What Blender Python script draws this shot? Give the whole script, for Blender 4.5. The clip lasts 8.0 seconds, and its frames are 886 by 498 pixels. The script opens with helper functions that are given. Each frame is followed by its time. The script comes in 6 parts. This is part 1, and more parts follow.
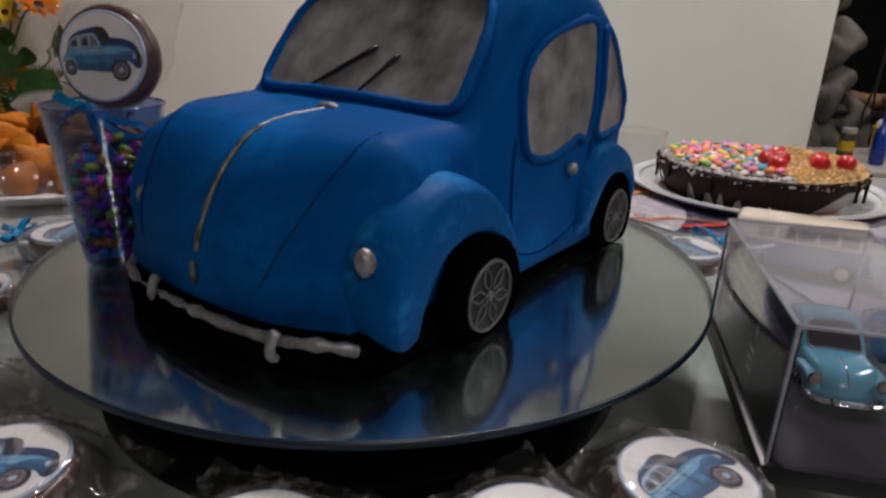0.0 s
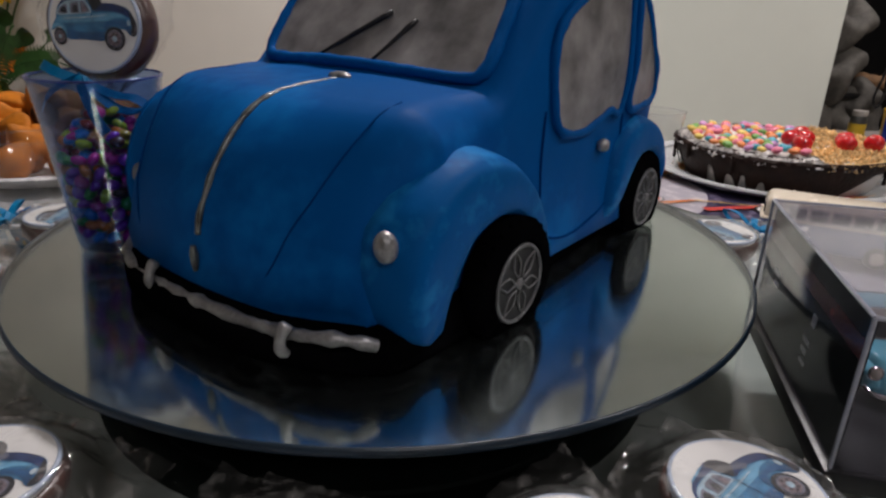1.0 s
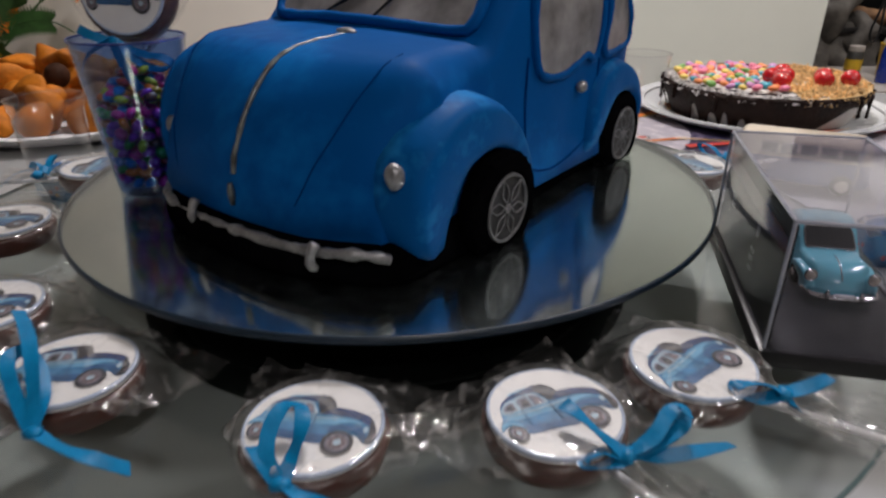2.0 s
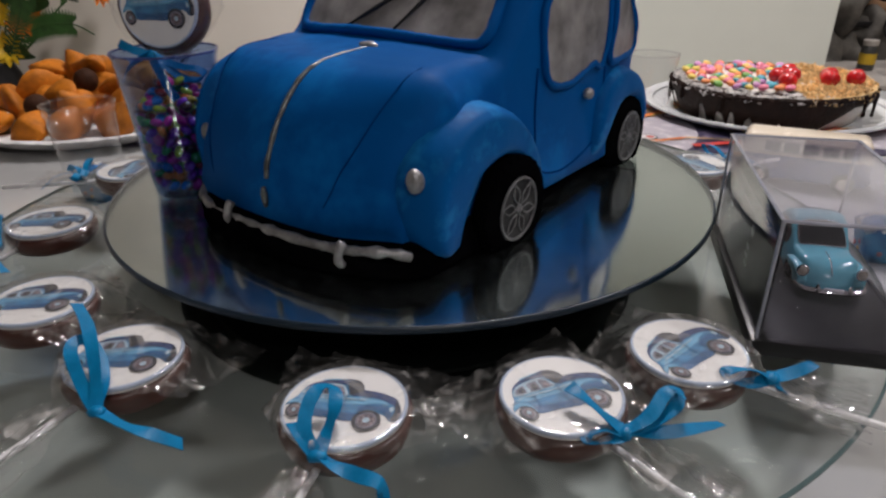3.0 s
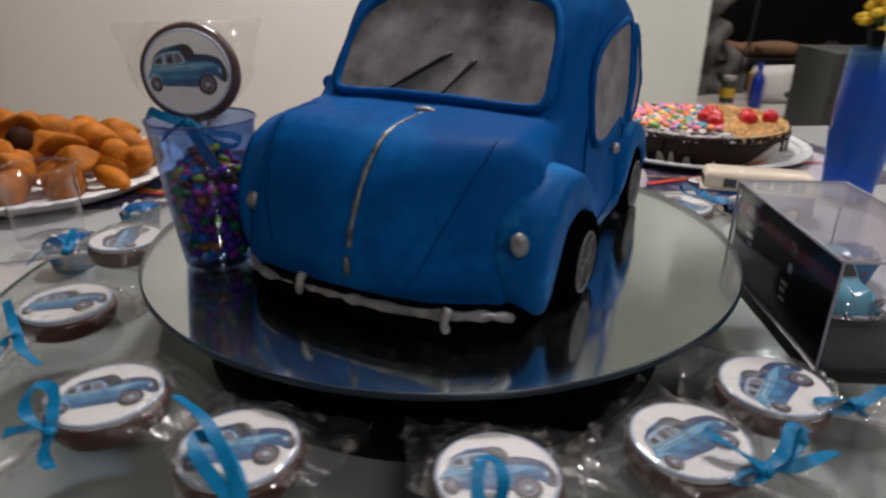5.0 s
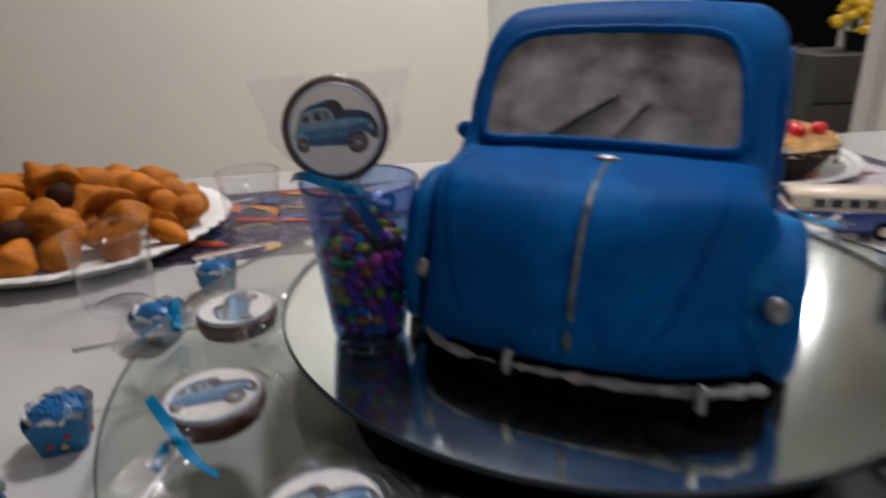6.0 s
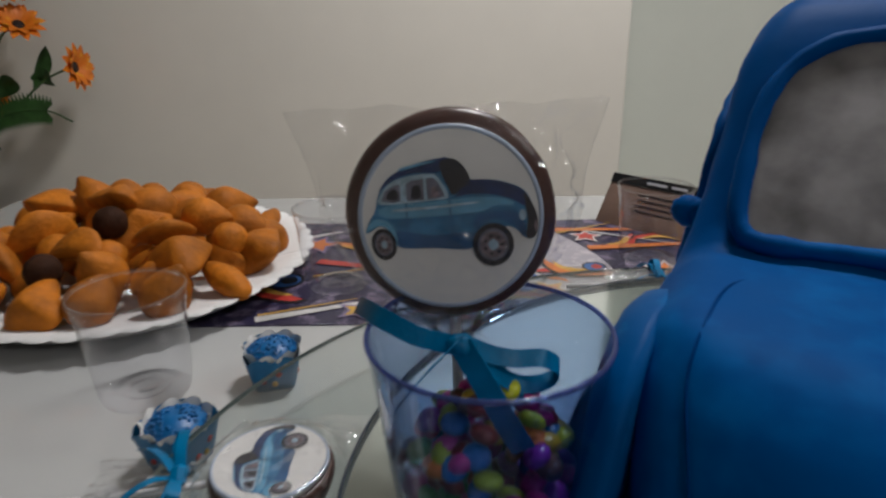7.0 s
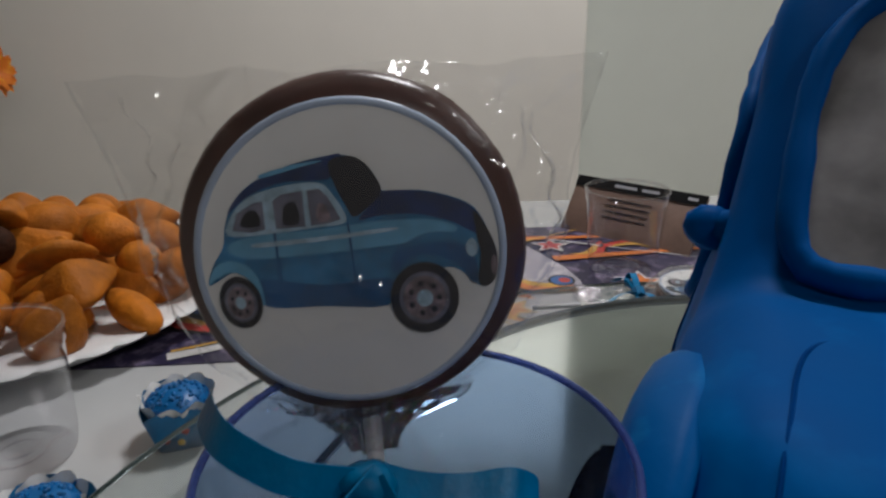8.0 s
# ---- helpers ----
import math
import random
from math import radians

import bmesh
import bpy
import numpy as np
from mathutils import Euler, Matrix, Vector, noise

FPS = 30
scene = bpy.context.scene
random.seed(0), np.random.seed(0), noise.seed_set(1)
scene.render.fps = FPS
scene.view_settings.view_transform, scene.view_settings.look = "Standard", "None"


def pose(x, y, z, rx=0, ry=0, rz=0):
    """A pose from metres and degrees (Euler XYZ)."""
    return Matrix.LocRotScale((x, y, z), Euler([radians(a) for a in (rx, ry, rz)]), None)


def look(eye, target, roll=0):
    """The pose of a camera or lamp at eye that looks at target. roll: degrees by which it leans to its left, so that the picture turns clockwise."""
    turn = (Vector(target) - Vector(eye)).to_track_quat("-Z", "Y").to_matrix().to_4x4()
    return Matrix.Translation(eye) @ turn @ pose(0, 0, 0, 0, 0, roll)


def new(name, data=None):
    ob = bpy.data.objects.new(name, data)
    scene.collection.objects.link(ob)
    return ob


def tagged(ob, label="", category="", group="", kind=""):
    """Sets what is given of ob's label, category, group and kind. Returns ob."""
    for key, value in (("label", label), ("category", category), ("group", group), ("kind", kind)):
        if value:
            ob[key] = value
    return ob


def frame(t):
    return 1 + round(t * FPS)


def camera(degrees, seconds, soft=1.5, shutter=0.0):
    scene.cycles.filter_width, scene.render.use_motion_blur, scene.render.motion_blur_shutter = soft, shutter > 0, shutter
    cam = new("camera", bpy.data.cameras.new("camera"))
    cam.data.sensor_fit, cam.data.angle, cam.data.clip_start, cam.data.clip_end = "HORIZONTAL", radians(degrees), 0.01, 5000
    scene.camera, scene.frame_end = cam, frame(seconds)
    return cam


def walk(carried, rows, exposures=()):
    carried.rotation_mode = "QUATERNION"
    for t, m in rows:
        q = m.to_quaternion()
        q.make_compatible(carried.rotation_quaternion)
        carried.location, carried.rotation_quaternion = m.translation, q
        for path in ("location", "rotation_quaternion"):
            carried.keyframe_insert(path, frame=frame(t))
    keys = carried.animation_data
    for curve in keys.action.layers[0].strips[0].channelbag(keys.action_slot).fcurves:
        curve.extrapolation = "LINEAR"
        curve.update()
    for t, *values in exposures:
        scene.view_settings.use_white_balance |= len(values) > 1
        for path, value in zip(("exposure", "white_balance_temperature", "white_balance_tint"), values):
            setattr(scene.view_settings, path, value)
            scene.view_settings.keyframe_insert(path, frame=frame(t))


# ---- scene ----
cam = camera(69.0, 8.0, soft=2.5, shutter=0.5)
PATH = [
    (0, (0.1135, 0.0524, 0.2239), (0.0766, 1.9305, -0.4629), 1.86),
    (0.5, (0.1048, 0.0706, 0.2124), (0.0636, 1.9282, -0.5276), 1.68),
    (1, (0.1009, 0.0838, 0.2109), (0.0576, 1.9449, -0.5200), 1.76),
    (1.5, (0.1006, 0.0850, 0.2223), (0.0662, 1.9537, -0.4896), 1.33),
    (2, (0.1024, 0.0223, 0.2216), (0.0632, 1.8232, -0.6475), -0.00),
    (2.2, (0.1004, 0.0080, 0.2266), (0.0466, 1.8150, -0.6287), 0.02),
    (3.5, (0.1002, -0.0080, 0.2390), (0.0185, 1.7805, -0.6523), -0.79),
    (4, (0.0988, -0.0071, 0.2421), (0.0206, 1.7970, -0.6177), -0.33),
    (4.2, (0.0981, -0.0067, 0.2391), (0.0531, 1.8299, -0.5513), 0.56),
    (5.3, (-0.0952, 0.0005, 0.2620), (0.3843, 1.7777, -0.5201), -0.25),
    (5.5, (-0.1322, 0.0030, 0.2625), (0.4651, 1.7434, -0.5211), -0.18),
    (6, (-0.1691, 0.0776, 0.2753), (0.1954, 1.8978, -0.4689), -2.06),
    (6.5, (-0.1683, 0.2094, 0.2795), (-0.0731, 2.0751, -0.4346), -2.06),
    (7, (-0.1594, 0.3238, 0.2579), (-0.1115, 2.1882, -0.4645), -1.07),
    (7.5, (-0.1458, 0.3841, 0.2412), (-0.0302, 2.2472, -0.4767), -1.21),
    (8, (-0.1434, 0.4110, 0.2353), (0.0250, 2.2730, -0.4751), -1.17),
]
walk(cam, [(t, look(eye, target, roll)) for t, eye, target, roll in PATH],
     exposures=[(0, -0.12, 6500, 10), (1.0, 0.0, 6500, 10), (1.5, 0.15, 6500, 10), (3.5, 0.16, 6500, 10), (5.5, 0.11, 6500, 10), (6.5, -0.11, 6400, 7), (7.2, -0.34, 6250, 4), (8, -0.40, 6150, 5)])

# ---- world and light ----
TABLE = -0.045                       # table top; the turntable's glass top is z = 0
FLOOR = TABLE - 0.75
CEIL = FLOOR + 2.65
world = bpy.data.worlds.new("world")
scene.world = world
world.use_nodes = True
world.node_tree.nodes["Background"].inputs[0].default_value = (0.9, 0.95, 1.0, 1)
world.node_tree.nodes["Background"].inputs[1].default_value = 0.008


def lamp(name, place, size, power, colour=(1.0, 0.935, 0.945), target=None):
    data = bpy.data.lights.new(name, "AREA")
    data.shape, data.size, data.energy, data.color = "DISK", size, power, colour
    ob = new(name, data)
    ob.matrix_world = look(place, target or (place[0], place[1] + 0.001, place[2] - 1))
    return ob


lamp("ceiling_lamp_light", (0.30, 1.48, CEIL - 0.085), 0.36, 30)
# side and front lamps are added fill for the car and the lolly faces
lamp("side_lamp_light", (1.70, 0.45, CEIL - 0.085), 0.36, 15)
lamp("front_lamp_light", (0.55, -1.60, CEIL - 0.085), 0.36, 13)
lamp("hall_lamp_light", (2.85, 3.18, CEIL - 0.085), 0.36, 18)
# added fill for the room beyond, no known source
lamp("far_lamp_light", (2.90, 4.75, CEIL - 0.085), 0.36, 16)

# ---- materials ----


def mat(name, base, rough=0.5, metal=0.0, vary=0.12, scale=30.0, fine=0.0, bump=0.0, bscale=150.0, second=None, cover=0.5, coat=0.0, spec=0.5, rvary=0.1, island=0.0, subsurf=0.0, per_object=0.0):
    """A surface with broad and fine variation of colour and roughness, and relief, at real size."""
    m = bpy.data.materials.new(name)
    m.use_nodes = True
    nt = m.node_tree
    b = nt.nodes["Principled BSDF"]
    tc = nt.nodes.new("ShaderNodeTexCoord")

    def noise_node(sc, detail=4.0):
        n = nt.nodes.new("ShaderNodeTexNoise")
        n.inputs["Scale"].default_value = sc
        n.inputs["Detail"].default_value = detail
        nt.links.new(tc.outputs["Object"], n.inputs["Vector"])
        return n

    n1, n2 = noise_node(scale), noise_node(fine or scale * 6)
    ramp = nt.nodes.new("ShaderNodeValToRGB")
    dark = [c * (1 - vary) for c in base]
    light = [min(1, c * (1 + vary)) for c in base] if second is None else list(second)
    ramp.color_ramp.elements[0].color, ramp.color_ramp.elements[1].color = (*dark, 1), (*light, 1)
    if second is None:
        ramp.color_ramp.elements[0].position, ramp.color_ramp.elements[1].position = 0.3, 0.7
    else:
        ramp.color_ramp.elements[0].position, ramp.color_ramp.elements[1].position = cover, min(1, cover + 0.18)
    mixv = nt.nodes.new("ShaderNodeMath")
    mixv.operation = "MULTIPLY_ADD"
    mixv.inputs[1].default_value, mixv.inputs[2].default_value = 0.35, -0.17
    nt.links.new(n2.outputs["Fac"], mixv.inputs[0])
    add = nt.nodes.new("ShaderNodeMath")
    nt.links.new(n1.outputs["Fac"], add.inputs[0])
    nt.links.new(mixv.outputs[0], add.inputs[1])
    nt.links.new(add.outputs[0], ramp.inputs["Fac"])
    colour = ramp.outputs["Color"]
    if island or per_object:
        info = nt.nodes.new("ShaderNodeNewGeometry" if island else "ShaderNodeObjectInfo")
        hsv = nt.nodes.new("ShaderNodeHueSaturation")
        mr = nt.nodes.new("ShaderNodeMapRange")
        amount = island or per_object
        mr.inputs["To Min"].default_value, mr.inputs["To Max"].default_value = 1 - amount, 1 + amount
        nt.links.new(info.outputs["Random Per Island" if island else "Random"], mr.inputs["Value"])
        nt.links.new(mr.outputs[0], hsv.inputs["Value"])
        nt.links.new(colour, hsv.inputs["Color"])
        colour = hsv.outputs["Color"]
    nt.links.new(colour, b.inputs["Base Color"])
    rr = nt.nodes.new("ShaderNodeMapRange")
    rr.inputs["To Min"].default_value, rr.inputs["To Max"].default_value = max(0.02, rough - rvary), min(1, rough + rvary)
    nt.links.new(n1.outputs["Fac"], rr.inputs["Value"])
    nt.links.new(rr.outputs[0], b.inputs["Roughness"])
    b.inputs["Metallic"].default_value = metal
    b.inputs["Specular IOR Level"].default_value = spec
    b.inputs["Coat Weight"].default_value = coat
    if subsurf:
        b.inputs["Subsurface Weight"].default_value = subsurf
        b.inputs["Subsurface Radius"].default_value = (0.01, 0.006, 0.004)
    if bump:
        n3 = noise_node(bscale, 6.0)
        bp = nt.nodes.new("ShaderNodeBump")
        bp.inputs["Strength"].default_value = bump
        bp.inputs["Distance"].default_value = 0.002
        nt.links.new(n3.outputs["Fac"], bp.inputs["Height"])
        nt.links.new(bp.outputs[0], b.inputs["Normal"])
    return m


def clear(name, tint=(0.95, 0.96, 0.97), rough=0.03, ior=1.45, bump=0.0, bscale=60.0, haze=0.0, hazecol=(0.8, 0.82, 0.85), streak=0.0):
    """Thin clear sheet: light passes tinted, Fresnel gloss on top, a little milky haze."""
    m = bpy.data.materials.new(name)
    m.use_nodes = True
    nt = m.node_tree
    nt.nodes.remove(nt.nodes["Principled BSDF"])
    out = nt.nodes["Material Output"]
    tr, gl, fr, mx = (nt.nodes.new("ShaderNode" + k) for k in ("BsdfTransparent", "BsdfGlossy", "LayerWeight", "MixShader"))
    fr.inputs["Blend"].default_value = 0.5
    power, gain = nt.nodes.new("ShaderNodeMath"), nt.nodes.new("ShaderNodeMath")
    power.operation, gain.operation = "POWER", "MULTIPLY_ADD"
    power.inputs[1].default_value = 4.0
    gain.inputs[1].default_value, gain.inputs[2].default_value = 0.85, ((ior - 1) / (ior + 1)) ** 2
    nt.links.new(fr.outputs["Facing"], power.inputs[0])
    nt.links.new(power.outputs[0], gain.inputs[0])
    tr.inputs["Color"].default_value = (*tint, 1)
    gl.inputs["Roughness"].default_value = rough
    base = tr.outputs[0]
    if haze:
        df, hz = nt.nodes.new("ShaderNodeBsdfDiffuse"), nt.nodes.new("ShaderNodeMixShader")
        df.inputs["Color"].default_value = (*hazecol, 1)
        hz.inputs[0].default_value = haze
        if streak:                    # pale streaks: crinkle highlights painted into film, smears on the plate
            tcs, ns, rs = nt.nodes.new("ShaderNodeTexCoord"), nt.nodes.new("ShaderNodeTexNoise"), nt.nodes.new("ShaderNodeMapRange")
            ns.inputs["Scale"].default_value, ns.inputs["Detail"].default_value, ns.inputs["Distortion"].default_value = 42.0, 5.0, 2.2
            rs.inputs["From Min"].default_value, rs.inputs["From Max"].default_value = 0.54, 0.74
            rs.inputs["To Min"].default_value, rs.inputs["To Max"].default_value = haze, haze + streak
            nt.links.new(tcs.outputs["Object"], ns.inputs["Vector"])
            nt.links.new(ns.outputs["Fac"], rs.inputs["Value"])
            nt.links.new(rs.outputs[0], hz.inputs[0])
        nt.links.new(base, hz.inputs[1])
        nt.links.new(df.outputs[0], hz.inputs[2])
        base = hz.outputs[0]
    if bump:
        tc, n, bp = nt.nodes.new("ShaderNodeTexCoord"), nt.nodes.new("ShaderNodeTexNoise"), nt.nodes.new("ShaderNodeBump")
        n.inputs["Scale"].default_value = bscale
        nt.links.new(tc.outputs["Object"], n.inputs["Vector"])
        bp.inputs["Strength"].default_value, bp.inputs["Distance"].default_value = bump, 0.004
        nt.links.new(n.outputs["Fac"], bp.inputs["Height"])
        nt.links.new(bp.outputs[0], gl.inputs["Normal"])
        nt.links.new(bp.outputs[0], fr.inputs["Normal"])
    nt.links.new(gain.outputs[0], mx.inputs[0])
    nt.links.new(base, mx.inputs[1])
    nt.links.new(gl.outputs[0], mx.inputs[2])
    nt.links.new(mx.outputs[0], out.inputs["Surface"])
    return m


def glow(name, colour, strength):
    m = bpy.data.materials.new(name)
    m.use_nodes = True
    b = m.node_tree.nodes["Principled BSDF"]
    b.inputs["Base Color"].default_value = (0.8, 0.8, 0.8, 1)
    b.inputs["Emission Color"].default_value = (*colour, 1)
    b.inputs["Emission Strength"].default_value = strength
    return m


WALL = mat("wall_paint", (0.84, 0.80, 0.725), 0.75, vary=0.03, scale=1.5, bump=0.05, bscale=300)
WALL_COOL = mat("cool_wall_paint", (0.76, 0.785, 0.725), 0.6, vary=0.03, scale=1.2, bump=0.04, bscale=300)
CEILING = mat("ceiling_paint", (0.58, 0.57, 0.55), 0.8, vary=0.03, scale=2)
FLOOR_TILE = mat("floor_tile", (0.42, 0.39, 0.35), 0.35, vary=0.1, scale=3, bump=0.03)
TABLETOP = mat("white_lacquered_glass", (0.53, 0.535, 0.53), 0.22, vary=0.04, scale=4, coat=0.3, rvary=0.06)
METAL_LEG = mat("leg_metal", (0.5, 0.5, 0.5), 0.3, 0.9)
GLASS = clear("turntable_glass", (0.88, 0.905, 0.895), 0.02, 1.5)
GLASS_EDGE = mat("glass_edge", (0.09, 0.14, 0.145), 0.15, vary=0.2, scale=20)
PLATE_GLASS = clear("plate_glass", (0.975, 0.985, 0.98), 0.03, 1.2, haze=0.003, hazecol=(0.55, 0.62, 0.66), streak=0.012)
MIRROR = mat("mirror_glass", (0.86, 0.93, 0.94), 0.10, 1.0, vary=0.08, scale=14, rvary=0.07, fine=70)
PLATE_BACK = mat("dark_mirror_back", (0.006, 0.008, 0.009), 0.6, spec=0.1, vary=0.3)
PLATE_EDGE = mat("plate_edge", (0.004, 0.015, 0.030), 0.35, vary=0.2, scale=20)
BASE_BLACK = mat("matt_black_base", (0.004, 0.005, 0.005), 0.6, spec=0.1, vary=0.3)
BASE_GREY = mat("dark_grey_rubber", (0.012, 0.015, 0.014), 0.7, spec=0.15, vary=0.3, scale=40)
BLACK = mat("black_plastic", (0.008, 0.008, 0.009), 0.35, spec=0.3, vary=0.2)
BLUE = mat("blue_fondant", (0.0, 0.079, 0.30), 0.54, vary=0.10, scale=13, fine=90, second=(0.002, 0.115, 0.38), cover=0.50, bump=0.16, bscale=60, spec=0.035, rvary=0.12)
BLUE_PATCH = mat("blotchy_blue_fondant", (0.0, 0.092, 0.32), 0.5, scale=30, fine=150, second=(0.010, 0.165, 0.44), cover=0.54, bump=0.24, bscale=70, spec=0.06, rvary=0.15)
BLUE_DARK = mat("blue_groove", (0.0, 0.034, 0.16), 0.7, spec=0.02)
CHASSIS = mat("black_fondant", (0.002, 0.002, 0.0025), 0.6, spec=0.0, vary=0.3, bump=0.2, bscale=80)
SILVER = mat("silver_painted_icing", (0.30, 0.30, 0.31), 0.36, 0.6, vary=0.4, scale=90, bump=0.5, bscale=200)
TARNISH = mat("tarnished_silver_icing", (0.15, 0.165, 0.16), 0.36, 0.55, vary=0.5, scale=120, bump=0.35, bscale=220)
# strong mottle in the colour stands in for cloudy highlights on the silver
WINDOW_GREY = mat("mottled_sheen_grey_icing", (0.27, 0.265, 0.272), 0.40, 0.55, vary=0.64, scale=24, fine=60, bump=0.3, bscale=40, rvary=0.15)
LINE_BLACK = mat("black_icing_line", (0.008, 0.008, 0.01), 0.5)
RIM_GREY = mat("grey_wheel_icing", (0.018, 0.018, 0.020), 0.5, vary=0.4, scale=120)
SPOKE = mat("silver_wheel_lines", (0.14, 0.14, 0.15), 0.4, 0.3, vary=0.3, scale=120)
CHOCO = mat("milk_chocolate", (0.060, 0.020, 0.014), 0.32, vary=0.25, scale=70, bump=0.2, bscale=120)
ICING = mat("white_sugar_disc", (0.80, 0.785, 0.765), 0.4, vary=0.04, scale=60)
ICING_RIM = mat("pale_blue_rim", (0.42, 0.50, 0.64), 0.4, vary=0.1, scale=80)
P_BLUE = mat("print_mid_blue", (0.03, 0.17, 0.34), 0.45, vary=0.4, scale=150)
P_LIGHT = mat("print_light_blue", (0.13, 0.36, 0.55), 0.45, vary=0.2, scale=120)
P_NAVY = mat("print_navy", (0.006, 0.028, 0.12), 0.45, vary=0.5, scale=140)
P_DEEP = mat("print_deep_blue", (0.012, 0.085, 0.22), 0.45, vary=0.35, scale=120)
P_DARK = mat("print_dark", (0.012, 0.012, 0.02), 0.45, vary=0.3)
P_PALE = mat("print_pale", (0.36, 0.50, 0.60), 0.45, vary=0.3, scale=300)
P_HUB = mat("print_hub_grey", (0.20, 0.15, 0.17), 0.45, vary=0.6, scale=500)
P_GREY = mat("print_grey", (0.15, 0.15, 0.20), 0.45, vary=0.4, scale=250)
RIBBON = mat("turquoise_satin_ribbon", (0.0, 0.155, 0.34), 0.42, spec=0.2, vary=0.15, scale=90, bump=0.15, bscale=400)
STICK = mat("white_plastic_stick", (0.75, 0.75, 0.76), 0.35, vary=0.04)
# the streaks of this film paint in lamp glints along its crinkles
CELLO = clear("cellophane", (0.95, 0.95, 0.955), 0.045, 1.8, haze=0.03, hazecol=(0.9, 0.88, 0.86), streak=0.30)
CELLO_THIN = clear("thin_cellophane", (0.99, 0.99, 0.99), 0.06, 1.55, haze=0.018, hazecol=(0.9, 0.9, 0.9))
CUP_BLUE = clear("blue_tinted_cup", (0.62, 0.715, 0.88), 0.04, 1.38, haze=0.014, hazecol=(0.12, 0.22, 0.55))
CUP_RIM = clear("blue_cup_rim", (0.35, 0.42, 0.75), 0.1, 1.5, haze=0.3, hazecol=(0.10, 0.15, 0.42))
CUP_CLEAR = clear("clear_plastic_cup", (0.95, 0.95, 0.96), 0.05, 1.5, haze=0.012)
ACRYLIC = clear("acrylic_cover", (0.92, 0.92, 0.95), 0.02, 1.28, haze=0.003)
STACK_LIGHT = clear("pale_blue_cup", (0.50, 0.72, 0.95), 0.08, 1.4, haze=0.16, hazecol=(0.10, 0.30, 0.62))
STACK_BLUE = clear("deep_blue_cup", (0.26, 0.60, 0.97), 0.08, 1.35, haze=0.22, hazecol=(0.0, 0.20, 0.70))


def part(name, bm, material, parent=None, label="", smooth=True):
    me = bpy.data.meshes.new(name)
    bmesh.ops.recalc_face_normals(bm, faces=bm.faces)
    bm.to_mesh(me)
    bm.free()
    for m in (material if isinstance(material, (list, tuple)) else [material]):
        me.materials.append(m)
    if smooth:
        me.polygons.foreach_set("use_smooth", [True] * len(me.polygons))
    ob = new(name, me)
    ob.parent = parent
    if label:
        ob["label"] = label
    return ob


def thing(name, label, category, m=None, group="", kind=""):
    ob = new(name)
    ob.empty_display_size = 0.02
    if m is not None:
        ob.matrix_basis = m
    return tagged(ob, label, category, group, kind)


def solid(name, bm, material, label, category, m=None, group="", kind="", smooth=True):
    ob = part(name, bm, material, None, "", smooth)
    if m is not None:
        ob.matrix_basis = m
    return tagged(ob, label, category, group, kind)


def hard(ob, angle=40):
    """Smooth shading only across gentle edges."""
    bm = bmesh.new()
    bm.from_mesh(ob.data)
    for e in bm.edges:
        e.smooth = len(e.link_faces) == 2 and e.calc_face_angle(0) < radians(angle)
    bm.to_mesh(ob.data)
    bm.free()
    return ob


# ---- shape helpers ----


def box(lo, hi, bevel=0.0, seg=2, bm=None):
    bm = bm or bmesh.new()
    c = [(a + b) / 2 for a, b in zip(lo, hi)]
    s = [abs(b - a) for a, b in zip(lo, hi)]
    made = bmesh.ops.create_cube(bm, size=1, matrix=Matrix.Translation(c) @ Matrix.Diagonal((*s, 1)))
    if bevel:
        edges = {e for v in made["verts"] for e in v.link_edges}
        bmesh.ops.bevel(bm, geom=list(edges), offset=bevel, segments=seg, profile=0.5, affect="EDGES")
    return bm


def lathe(profile, seg=48, bm=None, close=False, m=None):
    """Turn (radius, height) points about z."""
    bm = bm or bmesh.new()
    m = m or Matrix.Identity(4)
    rings = []
    for r, z in profile:
        if r < 1e-6:
            rings.append([bm.verts.new(m @ Vector((0, 0, z)))])
        else:
            rings.append([bm.verts.new(m @ Vector((r * math.cos(2 * math.pi * k / seg), r * math.sin(2 * math.pi * k / seg), z))) for k in range(seg)])
    pairs = list(zip(rings, rings[1:])) + ([(rings[-1], rings[0])] if close else [])
    for a, b in pairs:
        for k in range(seg):
            n = (k + 1) % seg
            f = [a[k % len(a)], a[n % len(a)], b[n % len(b)], b[k % len(b)]]
            f = list(dict.fromkeys(f))
            if len(f) > 2:
                bm.faces.new(f)
    # keep the rims of wide flat faces crisp
    for i in range(1, len(profile) - 1):
        (r0, z0), (r1, z1), (r2, z2) = profile[i - 1:i + 2]
        a = Vector((r1 - r0, z1 - z0))
        b = Vector((r2 - r1, z2 - z1))
        flat_a, flat_b = abs(a.y) < 0.0011 and abs(a.x) > 0.012, abs(b.y) < 0.0011 and abs(b.x) > 0.012
        if (flat_a or flat_b) and a.length > 0 and b.length > 0 and a.angle(b) > 0.3 and len(rings[i]) > 1:
            for k in range(seg):
                e = bm.edges.get((rings[i][k], rings[i][(k + 1) % seg]))
                if e:
                    e.smooth = False
    return bm


